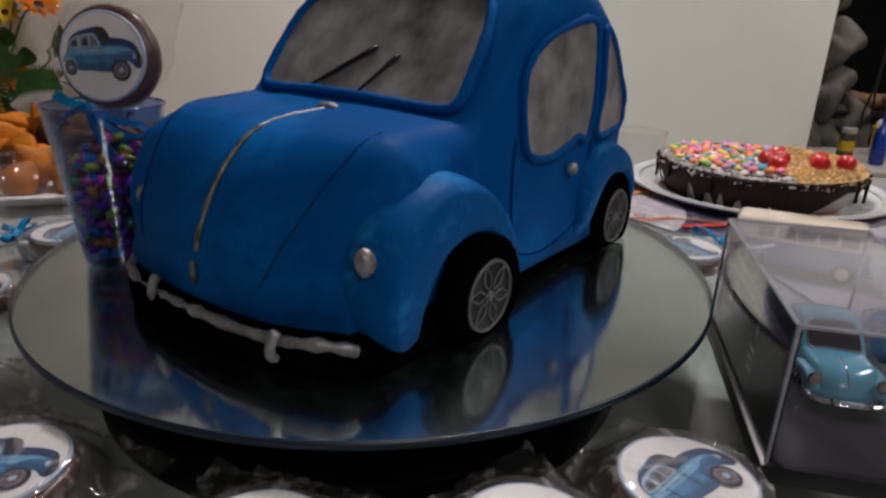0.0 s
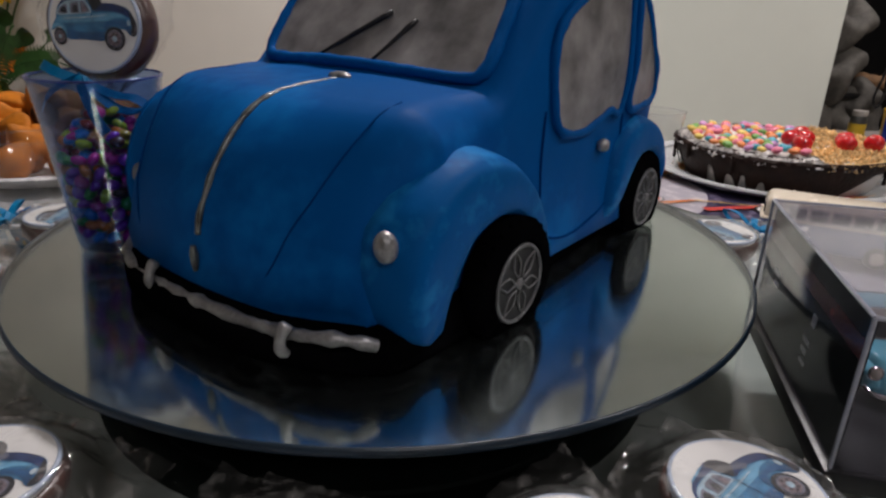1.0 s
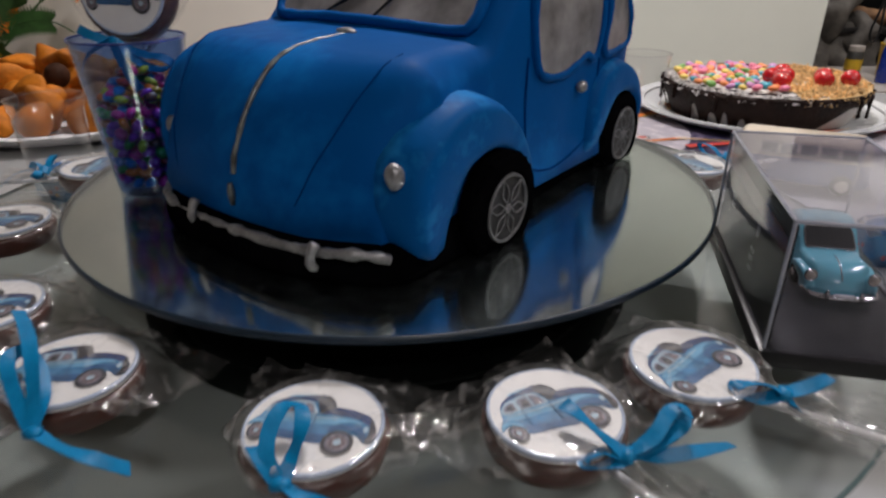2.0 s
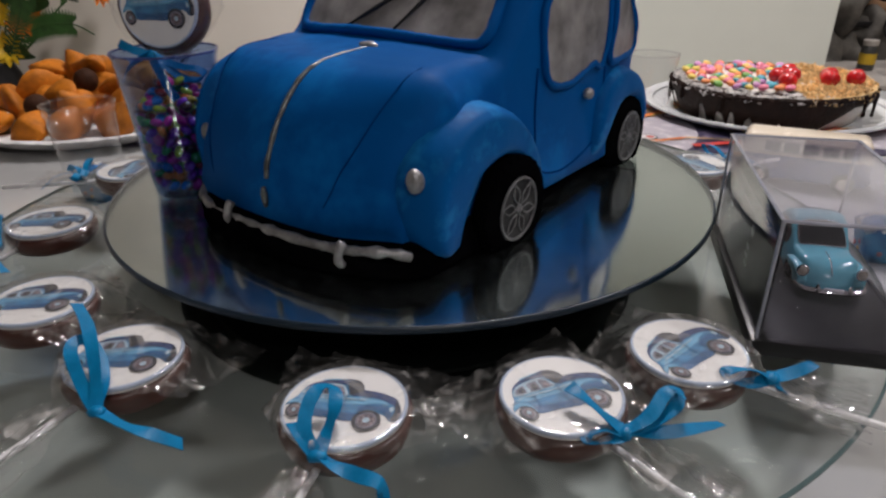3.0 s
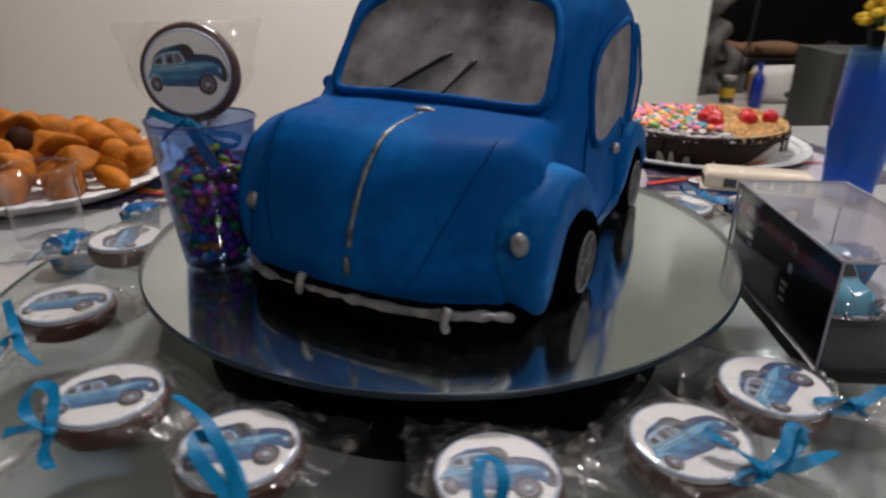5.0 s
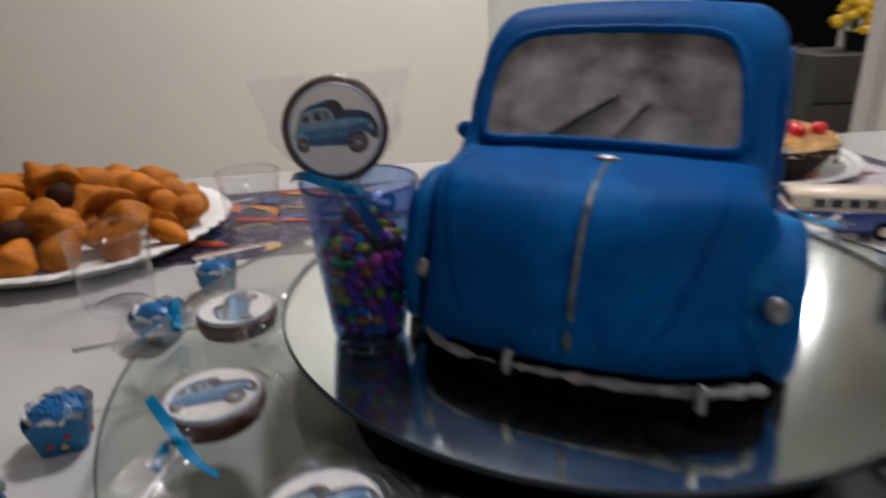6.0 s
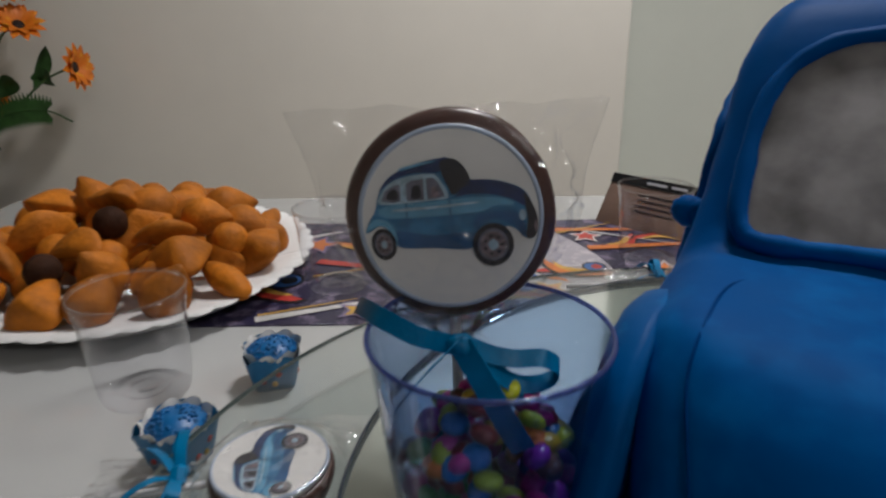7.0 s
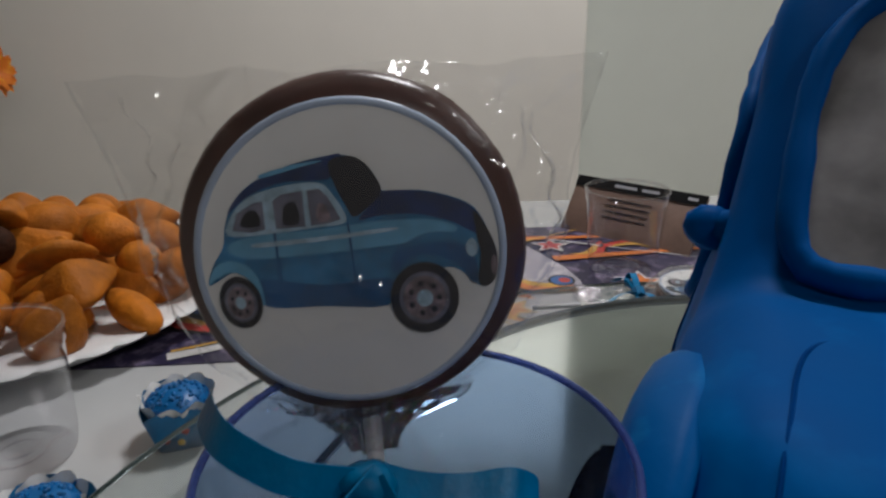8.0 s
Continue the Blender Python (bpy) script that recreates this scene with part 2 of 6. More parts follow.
def spline(points, n, closed=False):
    """Catmull-Rom through points."""
    P = [Vector(p) for p in points]
    out = []
    count = len(P) if closed else len(P) - 1
    for i in range(count):
        if closed:
            a, b, c, d = (P[(i + k) % len(P)] for k in (-1, 0, 1, 2))
        else:
            a, b, c, d = P[max(i - 1, 0)], P[i], P[i + 1], P[min(i + 2, len(P) - 1)]
        for k in range(n):
            t = k / n
            out.append(0.5 * ((2 * b) + (c - a) * t + (2 * a - 5 * b + 4 * c - d) * t * t + (3 * b - a - 3 * c + d) * t ** 3))
    if not closed:
        out.append(P[-1])
    return out


def tube(points, radius, seg=8, closed=False, bm=None, wobble=0.0):
    """Sweep a round section along points. radius: a number or one for each point."""
    bm = bm or bmesh.new()
    P = [Vector(p) for p in points]
    R = radius if isinstance(radius, (list, tuple)) else [radius] * len(P)
    up = None
    rings = []
    for i, p in enumerate(P):
        if closed:
            d = (P[(i + 1) % len(P)] - P[i - 1]).normalized()
        else:
            d = (P[min(i + 1, len(P) - 1)] - P[max(i - 1, 0)]).normalized()
        if up is None:
            up = d.orthogonal().normalized()
        up = (up - d * up.dot(d)).normalized()
        side = d.cross(up)
        r = R[i] * (1 + wobble * noise.noise(p * 130))
        rings.append([bm.verts.new(p + r * (math.cos(2 * math.pi * k / seg) * up + math.sin(2 * math.pi * k / seg) * side)) for k in range(seg)])
    pairs = list(zip(rings, rings[1:])) + ([(rings[-1], rings[0])] if closed else [])
    for a, b in pairs:
        for k in range(seg):
            bm.faces.new((a[k], a[(k + 1) % seg], b[(k + 1) % seg], b[k]))
    if not closed:
        bm.faces.new(rings[0][::-1])
        bm.faces.new(rings[-1])
    return bm


def sheet(fn, nu, nv, bm=None, thick=0.0):
    """A grid from fn(s, t), s and t from 0 to 1; with a thickness both faces and the edge."""
    bm = bm or bmesh.new()
    V = [[bm.verts.new(fn(i / nu, j / nv)) for j in range(nv + 1)] for i in range(nu + 1)]
    faces = [bm.faces.new((V[i][j], V[i + 1][j], V[i + 1][j + 1], V[i][j + 1])) for i in range(nu) for j in range(nv)]
    if thick:
        bm.normal_update()
        bmesh.ops.solidify(bm, geom=faces, thickness=thick)
    return bm


def strip(points, width, sides, bm=None, thick=0.0004):
    """A ribbon along points; sides: its width direction at each point, or one for all."""
    bm = bm or bmesh.new()
    P = [Vector(p) for p in points]
    S = [Vector(s).normalized() for s in (sides if isinstance(sides, list) else [sides] * len(P))]
    n = len(P) - 1
    W = width if isinstance(width, list) else [width] * len(P)
    V = [[bm.verts.new(P[i] + S[i] * W[i] * (k - 0.5)) for k in (0, 0.5, 1)] for i in range(n + 1)]
    faces = [bm.faces.new((V[i][k], V[i + 1][k], V[i + 1][k + 1], V[i][k + 1])) for i in range(n) for k in (0, 1)]
    bm.normal_update()
    bmesh.ops.solidify(bm, geom=faces, thickness=thick)
    return bm


def ball(radius, m=None, sub=2, bm=None, rough=0.0, freq=40, squash=(1, 1, 1)):
    bm = bm or bmesh.new()
    made = bmesh.ops.create_icosphere(bm, subdivisions=sub, radius=radius)
    for v in made["verts"]:
        v.co = Vector([a * b for a, b in zip(v.co, squash)])
        if rough:
            v.co *= 1 + rough * noise.noise(v.co * freq)
        if m is not None:
            v.co = m @ v.co
    return bm


def flat(points, z, bm=None, thick=0.0003):
    """A flat outline of (x, y) points, a little raised."""
    bm = bm or bmesh.new()
    f = bm.faces.new([bm.verts.new((x, y, z)) for x, y in points])
    made = bmesh.ops.extrude_face_region(bm, geom=[f])
    for v in made["geom"]:
        if isinstance(v, bmesh.types.BMVert):
            v.co.z += thick
    return bm


def disc_points(cx, cy, r, n=24):
    return [(cx + r * math.cos(2 * math.pi * k / n), cy + r * math.sin(2 * math.pi * k / n)) for k in range(n)]


# ---- the room ----


def wall(name, lo, hi, material, label):
    return solid(name, box(lo, hi, 0.004, 1), material, label, "wall", kind="structure", smooth=False)


XL, XR, YB, YF = -3.8, 5.2, -4.6, 6.0
solid("floor", box((XL, YB, FLOOR - 0.1), (XR, YF, FLOOR)), FLOOR_TILE, "plain beige tiled floor under the table", "floor", kind="structure", smooth=False)
solid("ceiling", box((XL, YB, CEIL), (XR, YF, CEIL + 0.1)), CEILING, "plain greyish painted ceiling", "ceiling", kind="structure", smooth=False)
wall("wall_north", (XL, 2.55, FLOOR), (0.53, 2.70, CEIL), WALL, "warm white painted wall behind the table")
wall("wall_northeast", (0.50, 3.55, FLOOR), (1.98, 3.70, CEIL), WALL_COOL, "cool greenish white painted wall beside the doorway")
wall("wall_recess", (0.40, 2.70, FLOOR), (0.52, 3.70, CEIL), WALL_COOL, "cool white return wall at the recess")
wall("wall_east", (2.265, 2.45, FLOOR), (XR, 2.57, CEIL), WALL, "white painted wall beside the doorway")
# lintel is out of view, added so the mirror plate reflects something pale
wall("wall_lintel", (1.98, 4.15, FLOOR + 2.08), (XR, 4.30, CEIL), WALL_COOL, "added cool white wall, there only to be mirrored in the plate")
# far wall's near-black colour stands in for the darkness of the room beyond
wall("wall_far", (XL, YF, FLOOR), (XR, YF + 0.1, CEIL), mat("unlit_room_black", (0.003, 0.003, 0.003), 0.9, spec=0.1), "far wall, coloured near-black to stand in for an unlit room")
wall("wall_south", (XL, YB - 0.1, FLOOR), (XR, YB, CEIL), WALL, "white painted wall")
wall("wall_west", (XL - 0.1, YB, FLOOR), (XL, YF, CEIL), WALL, "white painted wall")
wall("wall_side", (XR, YB, FLOOR), (XR + 0.1, YF, CEIL), WALL, "white painted wall")
solid("trim", box((2.195, 2.446, FLOOR), (2.265, 2.52, CEIL), 0.003, 1), mat("door_trim", (0.55, 0.53, 0.50), 0.5, vary=0.05), "greyish white door jamb trim", "trim", kind="structure", smooth=False)


def ceiling_light(place, strength):
    base = thing("ceiling_light", "assumed round white ceiling light, switched on", "ceiling light", pose(*place), "ceiling lights")
    part("rim", lathe([(0.20, 0.0), (0.21, -0.02), (0.205, -0.05), (0.195, -0.05), (0.19, -0.02)], 40), METAL_LEG, base)
    part("diffuser", lathe([(0.195, -0.045), (0.15, -0.062), (0.08, -0.069), (0, -0.07)], 40), glow("lit_diffuser", (1.0, 0.94, 0.86), strength), base)


# fixtures are assumed; front, side and far ones only go with the fill lamps
ceiling_light((0.30, 1.48, CEIL), 8)
ceiling_light((0.55, -1.60, CEIL), 8)
ceiling_light((1.70, 0.45, CEIL), 8)
ceiling_light((2.85, 3.18, CEIL), 8)
ceiling_light((2.90, 4.75, CEIL), 8)

# ---- table ----
table = thing("table", "white lacquered glass dining table with metal legs", "table", pose(0.08, 0.45, TABLE, 0, 0, -3.5))
hard(part("tabletop", box((-0.98, -0.87, -0.03), (1.0, 0.88, 0.0), 0.003), TABLETOP, table))
for lx in (-0.9, 0.92):
    for ly in (-0.78, 0.8):
        part("leg", lathe([(0.0, -0.03), (0.03, -0.03), (0.026, -0.4), (0.022, -0.745), (0.0, -0.75)], 20, m=Matrix.Translation((lx, ly, 0))), METAL_LEG, table)

# ---- glass turntable and mirror plate ----
CX, CY = 0.047, 0.545
turn = thing("glass_turntable", "round clear glass turntable on a low dark base", "turntable", pose(CX - 0.003, CY - 0.005, TABLE))
part("glass", lathe([(0, 0.0415), (0.381, 0.0415), (0.381, 0.045), (0, 0.045)], 128), GLASS, turn)
part("edge", lathe([(0.381, 0.0415), (0.3825, 0.0422), (0.383, 0.0432), (0.3825, 0.0443), (0.381, 0.045)], 128), GLASS_EDGE, turn, "dark green polished glass edge")
hard(part("base", lathe([(0, 0.0), (0.182, 0.0), (0.184, 0.002), (0.182, 0.006), (0.16, 0.009), (0.06, 0.014), (0.05, 0.034), (0.11, 0.0405), (0, 0.0414)], 64), BASE_BLACK, turn))
part("flange", lathe([(0.1845, 0.0003), (0.203, 0.0003), (0.205, 0.0012), (0.201, 0.0028), (0.1845, 0.0045)], 64, close=True), BASE_GREY, turn, "dark grey rubber flange of the base")
PLATE = 0.041
plate = thing("mirror_cake_plate", "round mirror glass cake plate on a black riser", "cake plate", pose(CX + 0.004, CY + 0.005, 0))
part("glass", lathe([(0, PLATE - 0.0005), (0.2554, PLATE - 0.0005), (0.2554, PLATE), (0, PLATE)], 128), PLATE_GLASS, plate, "clear glass face over the mirror")
part("mirror", lathe([(0, PLATE - 0.0041), (0.2554, PLATE - 0.0041), (0.2554, PLATE - 0.0036), (0, PLATE - 0.0036)], 128), MIRROR, plate, "silvered mirror layer")
part("backing", lathe([(0, PLATE - 0.0052), (0.2554, PLATE - 0.0052), (0.2554, PLATE - 0.0043), (0, PLATE - 0.0043)], 128), PLATE_BACK, plate, "dark painted back of the mirror")
part("edge", lathe([(0.2556, PLATE - 0.0055), (0.2572, PLATE - 0.004), (0.2572, PLATE - 0.0012), (0.2564, PLATE - 0.0002), (0.2556, PLATE + 0.0001)], 128, close=True), PLATE_EDGE, plate, "dark blue polished edge")
part("riser", lathe([(0, 0.0), (0.198, 0.0), (0.200, 0.003), (0.197, PLATE - 0.006), (0, PLATE - 0.006)], 64), BASE_BLACK, plate)

# ---- the car cake (x to its right side, y to its back, z up from the plate) ----
CAR_M = Matrix.Translation((0.051 + 0.015 * 0.809, 0.55 - 0.015 * 0.588, PLATE)) @ pose(0, 0, 0, 0, 0, -36)
HZ = PLATE                            # car heights below are given over the turntable's glass


def ramp(table, v):
    if v <= table[0][0]:
        return table[0][1]
    for (a, x), (b, y) in zip(table, table[1:]):
        if v <= b:
            k = (v - a) / (b - a)
            return x + (y - x) * k
    return table[-1][1]


TOP = [(-0.1805, 0.070), (-0.1785, 0.088), (-0.175, 0.104), (-0.165, 0.124), (-0.155, 0.138), (-0.145, 0.148), (-0.134, 0.1555), (-0.12, 0.160), (-0.1, 0.162), (-0.07, 0.163),
       (-0.052, 0.1635), (-0.0455, 0.1665), (0.015, 0.2415), (0.027, 0.2515), (0.042, 0.2575), (0.06, 0.259), (0.08, 0.2555), (0.1, 0.248), (0.12, 0.236), (0.14, 0.221), (0.16, 0.202), (0.18, 0.178), (0.195, 0.152), (0.206, 0.12), (0.212, 0.085), (0.213, 0.07)]
SIDE_TOP = [(-0.18, 0.094), (-0.15, 0.102), (-0.10, 0.107), (-0.06, 0.111), (-0.03, 0.109), (0.03, 0.108), (0.1, 0.107), (0.16, 0.100), (0.213, 0.078)]
SIDE_LOW = [(-0.18, 0.098), (-0.15, 0.106), (-0.07, 0.112), (-0.02, 0.120), (0.1, 0.121), (0.16, 0.115), (0.213, 0.088)]
CORNER = [(-0.18, 0.02), (-0.15, 0.026), (-0.08, 0.026), (-0.05, 0.02), (0.01, 0.019), (0.06, 0.030), (0.2, 0.04)]
LOW = 0.0565


def half(v, z, side=1):
    """Half the body's width at a height; the right flank bulges a little more towards the back."""
    h = ramp(TOP, v)
    k = max(0, min(1, (z - LOW) / max(0.02, h - LOW)))
    w = ramp(SIDE_LOW, v) + (ramp(SIDE_TOP, v) - ramp(SIDE_LOW, v)) * k ** 1.6
    if side > 0:
        w += 0.009 * max(0, min(1, (z - 0.115) / 0.05)) * max(0, min(1, (v + 0.03) / 0.15)) + 0.012 * max(0, min(1, (-v - 0.07) / 0.05))
    else:
        w += 0.006 * max(0, min(1, (0.165 - z) / 0.04)) * max(0, min(1, (v + 0.145) / 0.04)) * max(0, min(1, (0.09 - v) / 0.05))
    return w


def bow(u, v):
    """The nose is round in plan."""
    return v + 0.021 * (u / 0.1) ** 2 * max(0, min(1, (-v - 0.10) / 0.06))


def section(v, side=1, n=14):
    """One half of a cross-section, from the bottom to the top's middle."""
    h = ramp(TOP, v)
    rc = min(ramp(CORNER, v), (h - LOW) * 0.6)
    out = []
    for k in range(n):
        z = LOW + (h - rc - LOW) * k / (n - 1)
        out.append((half(v, z, side), z))
    w = half(v, h - rc, side)
    for k in range(1, 8):
        a = math.pi / 2 * k / 7
        out.append((w - rc + rc * math.cos(a), h - rc + rc * math.sin(a)))
    flat_w = w - rc
    for k in range(1, 7):
        out.append((flat_w * (1 - k / 6), h + 0.0035 * (1 - (1 - k / 6) ** 2) * (0.3 if v < 0.02 else 1)))
    return out


def car_body():
    bm = bmesh.new()
    vs = []
    for (a, _), (b, _) in zip(TOP, TOP[1:]):
        n = max(1, round((b - a) / 0.006))
        vs += [a + (b - a) * k / n for k in range(n)]
    vs.append(TOP[-1][0])
    rows = []
    for v in vs:
        full = section(v) + [(-x, z) for x, z in reversed(section(v, -1)[:-1])]
        row = []
        for u, z in full:
            if u < 0:                 # the left side of the nose is a little narrower
                u *= 1 - 0.06 * max(0, min(1, (-v - 0.12) / 0.04))
            p = Vector((u, bow(u, v), z - HZ))
            low = max(0, min(1, (0.086 - z) / 0.03)) * max(0, min(1, (-v - 0.14) / 0.03)) * max(0, min(1, (0.095 - abs(u)) / 0.03))
            p.y -= low * (0.001 + 0.75 * (p.y - v))
            p.z -= 0.0032 * low
            d = 0.0010 * noise.noise(p * 22) + 0.0005 * noise.noise(p * 70)
            row.append(bm.verts.new(p + Vector((d if u > 0 else -d, 0, d))))
        rows.append(row)
    for a, b in zip(rows, rows[1:]):
        for k in range(len(a) - 1):
            bm.faces.new((a[k], a[k + 1], b[k + 1], b[k]))
    # the nose falls straight down to behind the bumper
    lip = rows[0][13:40]
    hem = [[bm.verts.new((w.co.x, w.co.y + 0.0006 * k, w.co.z + (0.0535 - HZ - w.co.z) * k / 3)) for w in lip] for k in (1, 2, 3)]
    for a, b in zip([lip] + hem, hem):
        for i in range(len(lip) - 1):
            bm.faces.new((a[i], a[i + 1], b[i + 1], b[i]))
    for row in (rows[0], rows[-1]):
        for i in range(len(row) // 2 - 1):
            bm.faces.new((row[i], row[i + 1], row[-2 - i], row[-1 - i]))
        k = len(row) // 2
        bm.faces.new((row[k - 1], row[k], row[k + 1]))
    for a, b in zip(rows, rows[1:]):
        bm.faces.new((a[-1], a[0], b[0], b[-1]))
    return bm


def fender(outer, inner, side, u0, bulge):
    """A mudguard between an outer and an inner (v, z) curve on one side of the car."""
    A, B = spline([(0, v, z) for v, z in outer], 5), spline([(0, v, z) for v, z in inner], 5)
    n = 30

    def at(curve, s):
        x = s * (len(curve) - 1)
        i = min(int(x), len(curve) - 2)
        return curve[i].lerp(curve[i + 1], x - i)

    def fn(s, t):
        t = 0.5 - 0.5 * math.cos(math.pi * t)
        p = at(A, s).lerp(at(B, s), t)
        k = abs(2 * t - 1)
        e = (1 - min(1, abs(2 * s - 1)) ** 8)
        if side < 0:
            e *= 0.35 + 0.65 * max(0, min(1, (p.y + 0.150) / 0.05))
        x = u0 + bulge * (1 - k ** 6) ** 0.5 * (0.55 + 0.45 * e) if k < 1 else u0
        q = Vector((side * x, p.y, p.z - HZ))
        return q + Vector((side * 0.0012 * noise.noise(q * 45 + Vector((side, 0, 0))), 0, 0.001 * noise.noise(q * 50)))

    bm = sheet(fn, n, 18)
    bmesh.ops.holes_fill(bm, edges=[e for e in bm.edges if e.is_boundary], sides=0)
    return bm


def window_panel(outline, side):
    """A patch on the body's side inside a (v, z) outline: rings drawn in to the middle."""
    bm = bmesh.new()
    loop = spline([(0, v, z) for v, z in outline], 5, True)
    c = sum(loop, Vector()) / len(loop)
    rings = []
    for k in range(7):
        s = 1 - k / 7
        ring = []
        for p in loop:
            q = c.lerp(p, s)
            off = 0.0016 + 0.0006 * noise.noise(Vector((side, q.y * 60, q.z * 60)))
            ring.append(bm.verts.new((side * (half(q.y, q.z, side) + off), q.y, q.z - HZ)))
        rings.append(ring)
    for a, b in zip(rings, rings[1:]):
        for i in range(len(a)):
            j = (i + 1) % len(a)
            bm.faces.new((a[i], a[j], b[j], b[i]))
    mid = bm.verts.new((side * (half(c.y, c.z, side) + 0.0018), c.y, c.z - HZ))
    for i in range(len(loop)):
        bm.faces.new((rings[-1][i], rings[-1][(i + 1) % len(loop)], mid))
    return bm, [Vector((side * (half(p.y, p.z, side) + 0.001), p.y, p.z - HZ)) for p in loop]


def shield(u, v, off=0.0):
    """A place on the windscreen's slope."""
    z = ramp(TOP, v) + 0.001
    return Vector((u, v - off * 0.75, z + off * 0.66 - HZ))


car = thing("car_cake", "blue fondant cake shaped as a small vintage car", "cake", CAR_M)
body = part("body", car_body(), BLUE, car)
# black underbody, set back
under = [(0.115, -0.158), (0.125, -0.125), (0.126, -0.03), (0.113, 0.0), (0.108, 0.12), (0.095, 0.185), (0.06, 0.207), (-0.06, 0.207), (-0.095, 0.185), (-0.106, 0.12), (-0.108, 0.0), (-0.102, -0.10), (-0.094, -0.156), (-0.058, -0.183), (0.0, -0.189), (0.06, -0.184)]
loop = spline([(x, y, 0) for x, y in under], 4, True)


def chassis():
    bm = bmesh.new()
    rings = []
    for z, s in ((0.0003, 1.0), (0.004, 1.012), (0.012, 1.012), (0.0165, 1.008), (0.019, 1.0), (0.024, 0.97)):
        rings.append([bm.verts.new((p.x * s, p.y * s, z)) for p in loop])
    for a, b in zip(rings, rings[1:]):
        for i in range(len(a)):
            bm.faces.new((a[i], a[(i + 1) % len(a)], b[(i + 1) % len(a)], b[i]))
    bm.faces.new(rings[0][::-1])
    bm.faces.new(rings[-1])
    return bm


part("underbody", chassis(), CHASSIS, car, "black fondant underbody")

# windscreen, its rope and wipers
ws = [(-0.089, -0.0450), (-0.096, -0.025), (-0.094, -0.004), (-0.082, 0.008), (-0.06, 0.0135), (0.0, 0.015), (0.055, 0.0135), (0.077, 0.008), (0.087, -0.006), (0.091, -0.025), (0.088, -0.0455), (0.04, -0.0460), (0.0, -0.0450), (-0.05, -0.0450)]
ws = [(u * 1.0 + 0.001, v) for u, v in ws]


def windscreen():
    bm = bmesh.new()
    ring = spline([(u, v, 0) for u, v in ws], 5, True)
    c = Vector((0, -0.016, 0))
    rings = []
    for k in range(8):
        rings.append([bm.verts.new(shield(q.x, q.y, 0.0022 + 0.0007 * noise.noise(q * 50))) for q in (c.lerp(p, 1 - k / 8) for p in ring)])
    for a, b in zip(rings, rings[1:]):
        for i in range(len(a)):
            bm.faces.new((a[i], a[(i + 1) % len(a)], b[(i + 1) % len(a)], b[i]))
    mid = bm.verts.new(shield(c.x, c.y, 0.0025))
    for i in range(len(ring)):
        bm.faces.new((rings[-1][i], rings[-1][(i + 1) % len(ring)], mid))
    return bm, [shield(p.x, p.y, 0.0018) for p in ring]


bm, edge = windscreen()
part("windscreen", bm, WINDOW_GREY, car, "silver grey windscreen icing, mottled with painted-in sheen")
part("windscreen_rim", tube(edge, 0.0040, 8, True, wobble=0.32), BLUE, car)
for (u0, v0), (u1, v1) in (((-0.040, -0.0435), (0.006, -0.0205)), ((0.009, -0.0430), (0.029, -0.0235))):
    pts = [shield(u0 + (u1 - u0) * k / 8, v0 + (v1 - v0) * k / 8, 0.0035) for k in range(9)]
    part("wiper", tube(pts, [0.0010, 0.0011, 0.0012, 0.0014, 0.0015, 0.0017, 0.0018, 0.0019, 0.0015], 7, wobble=0.3), LINE_BLACK, car, "black icing wiper blade")

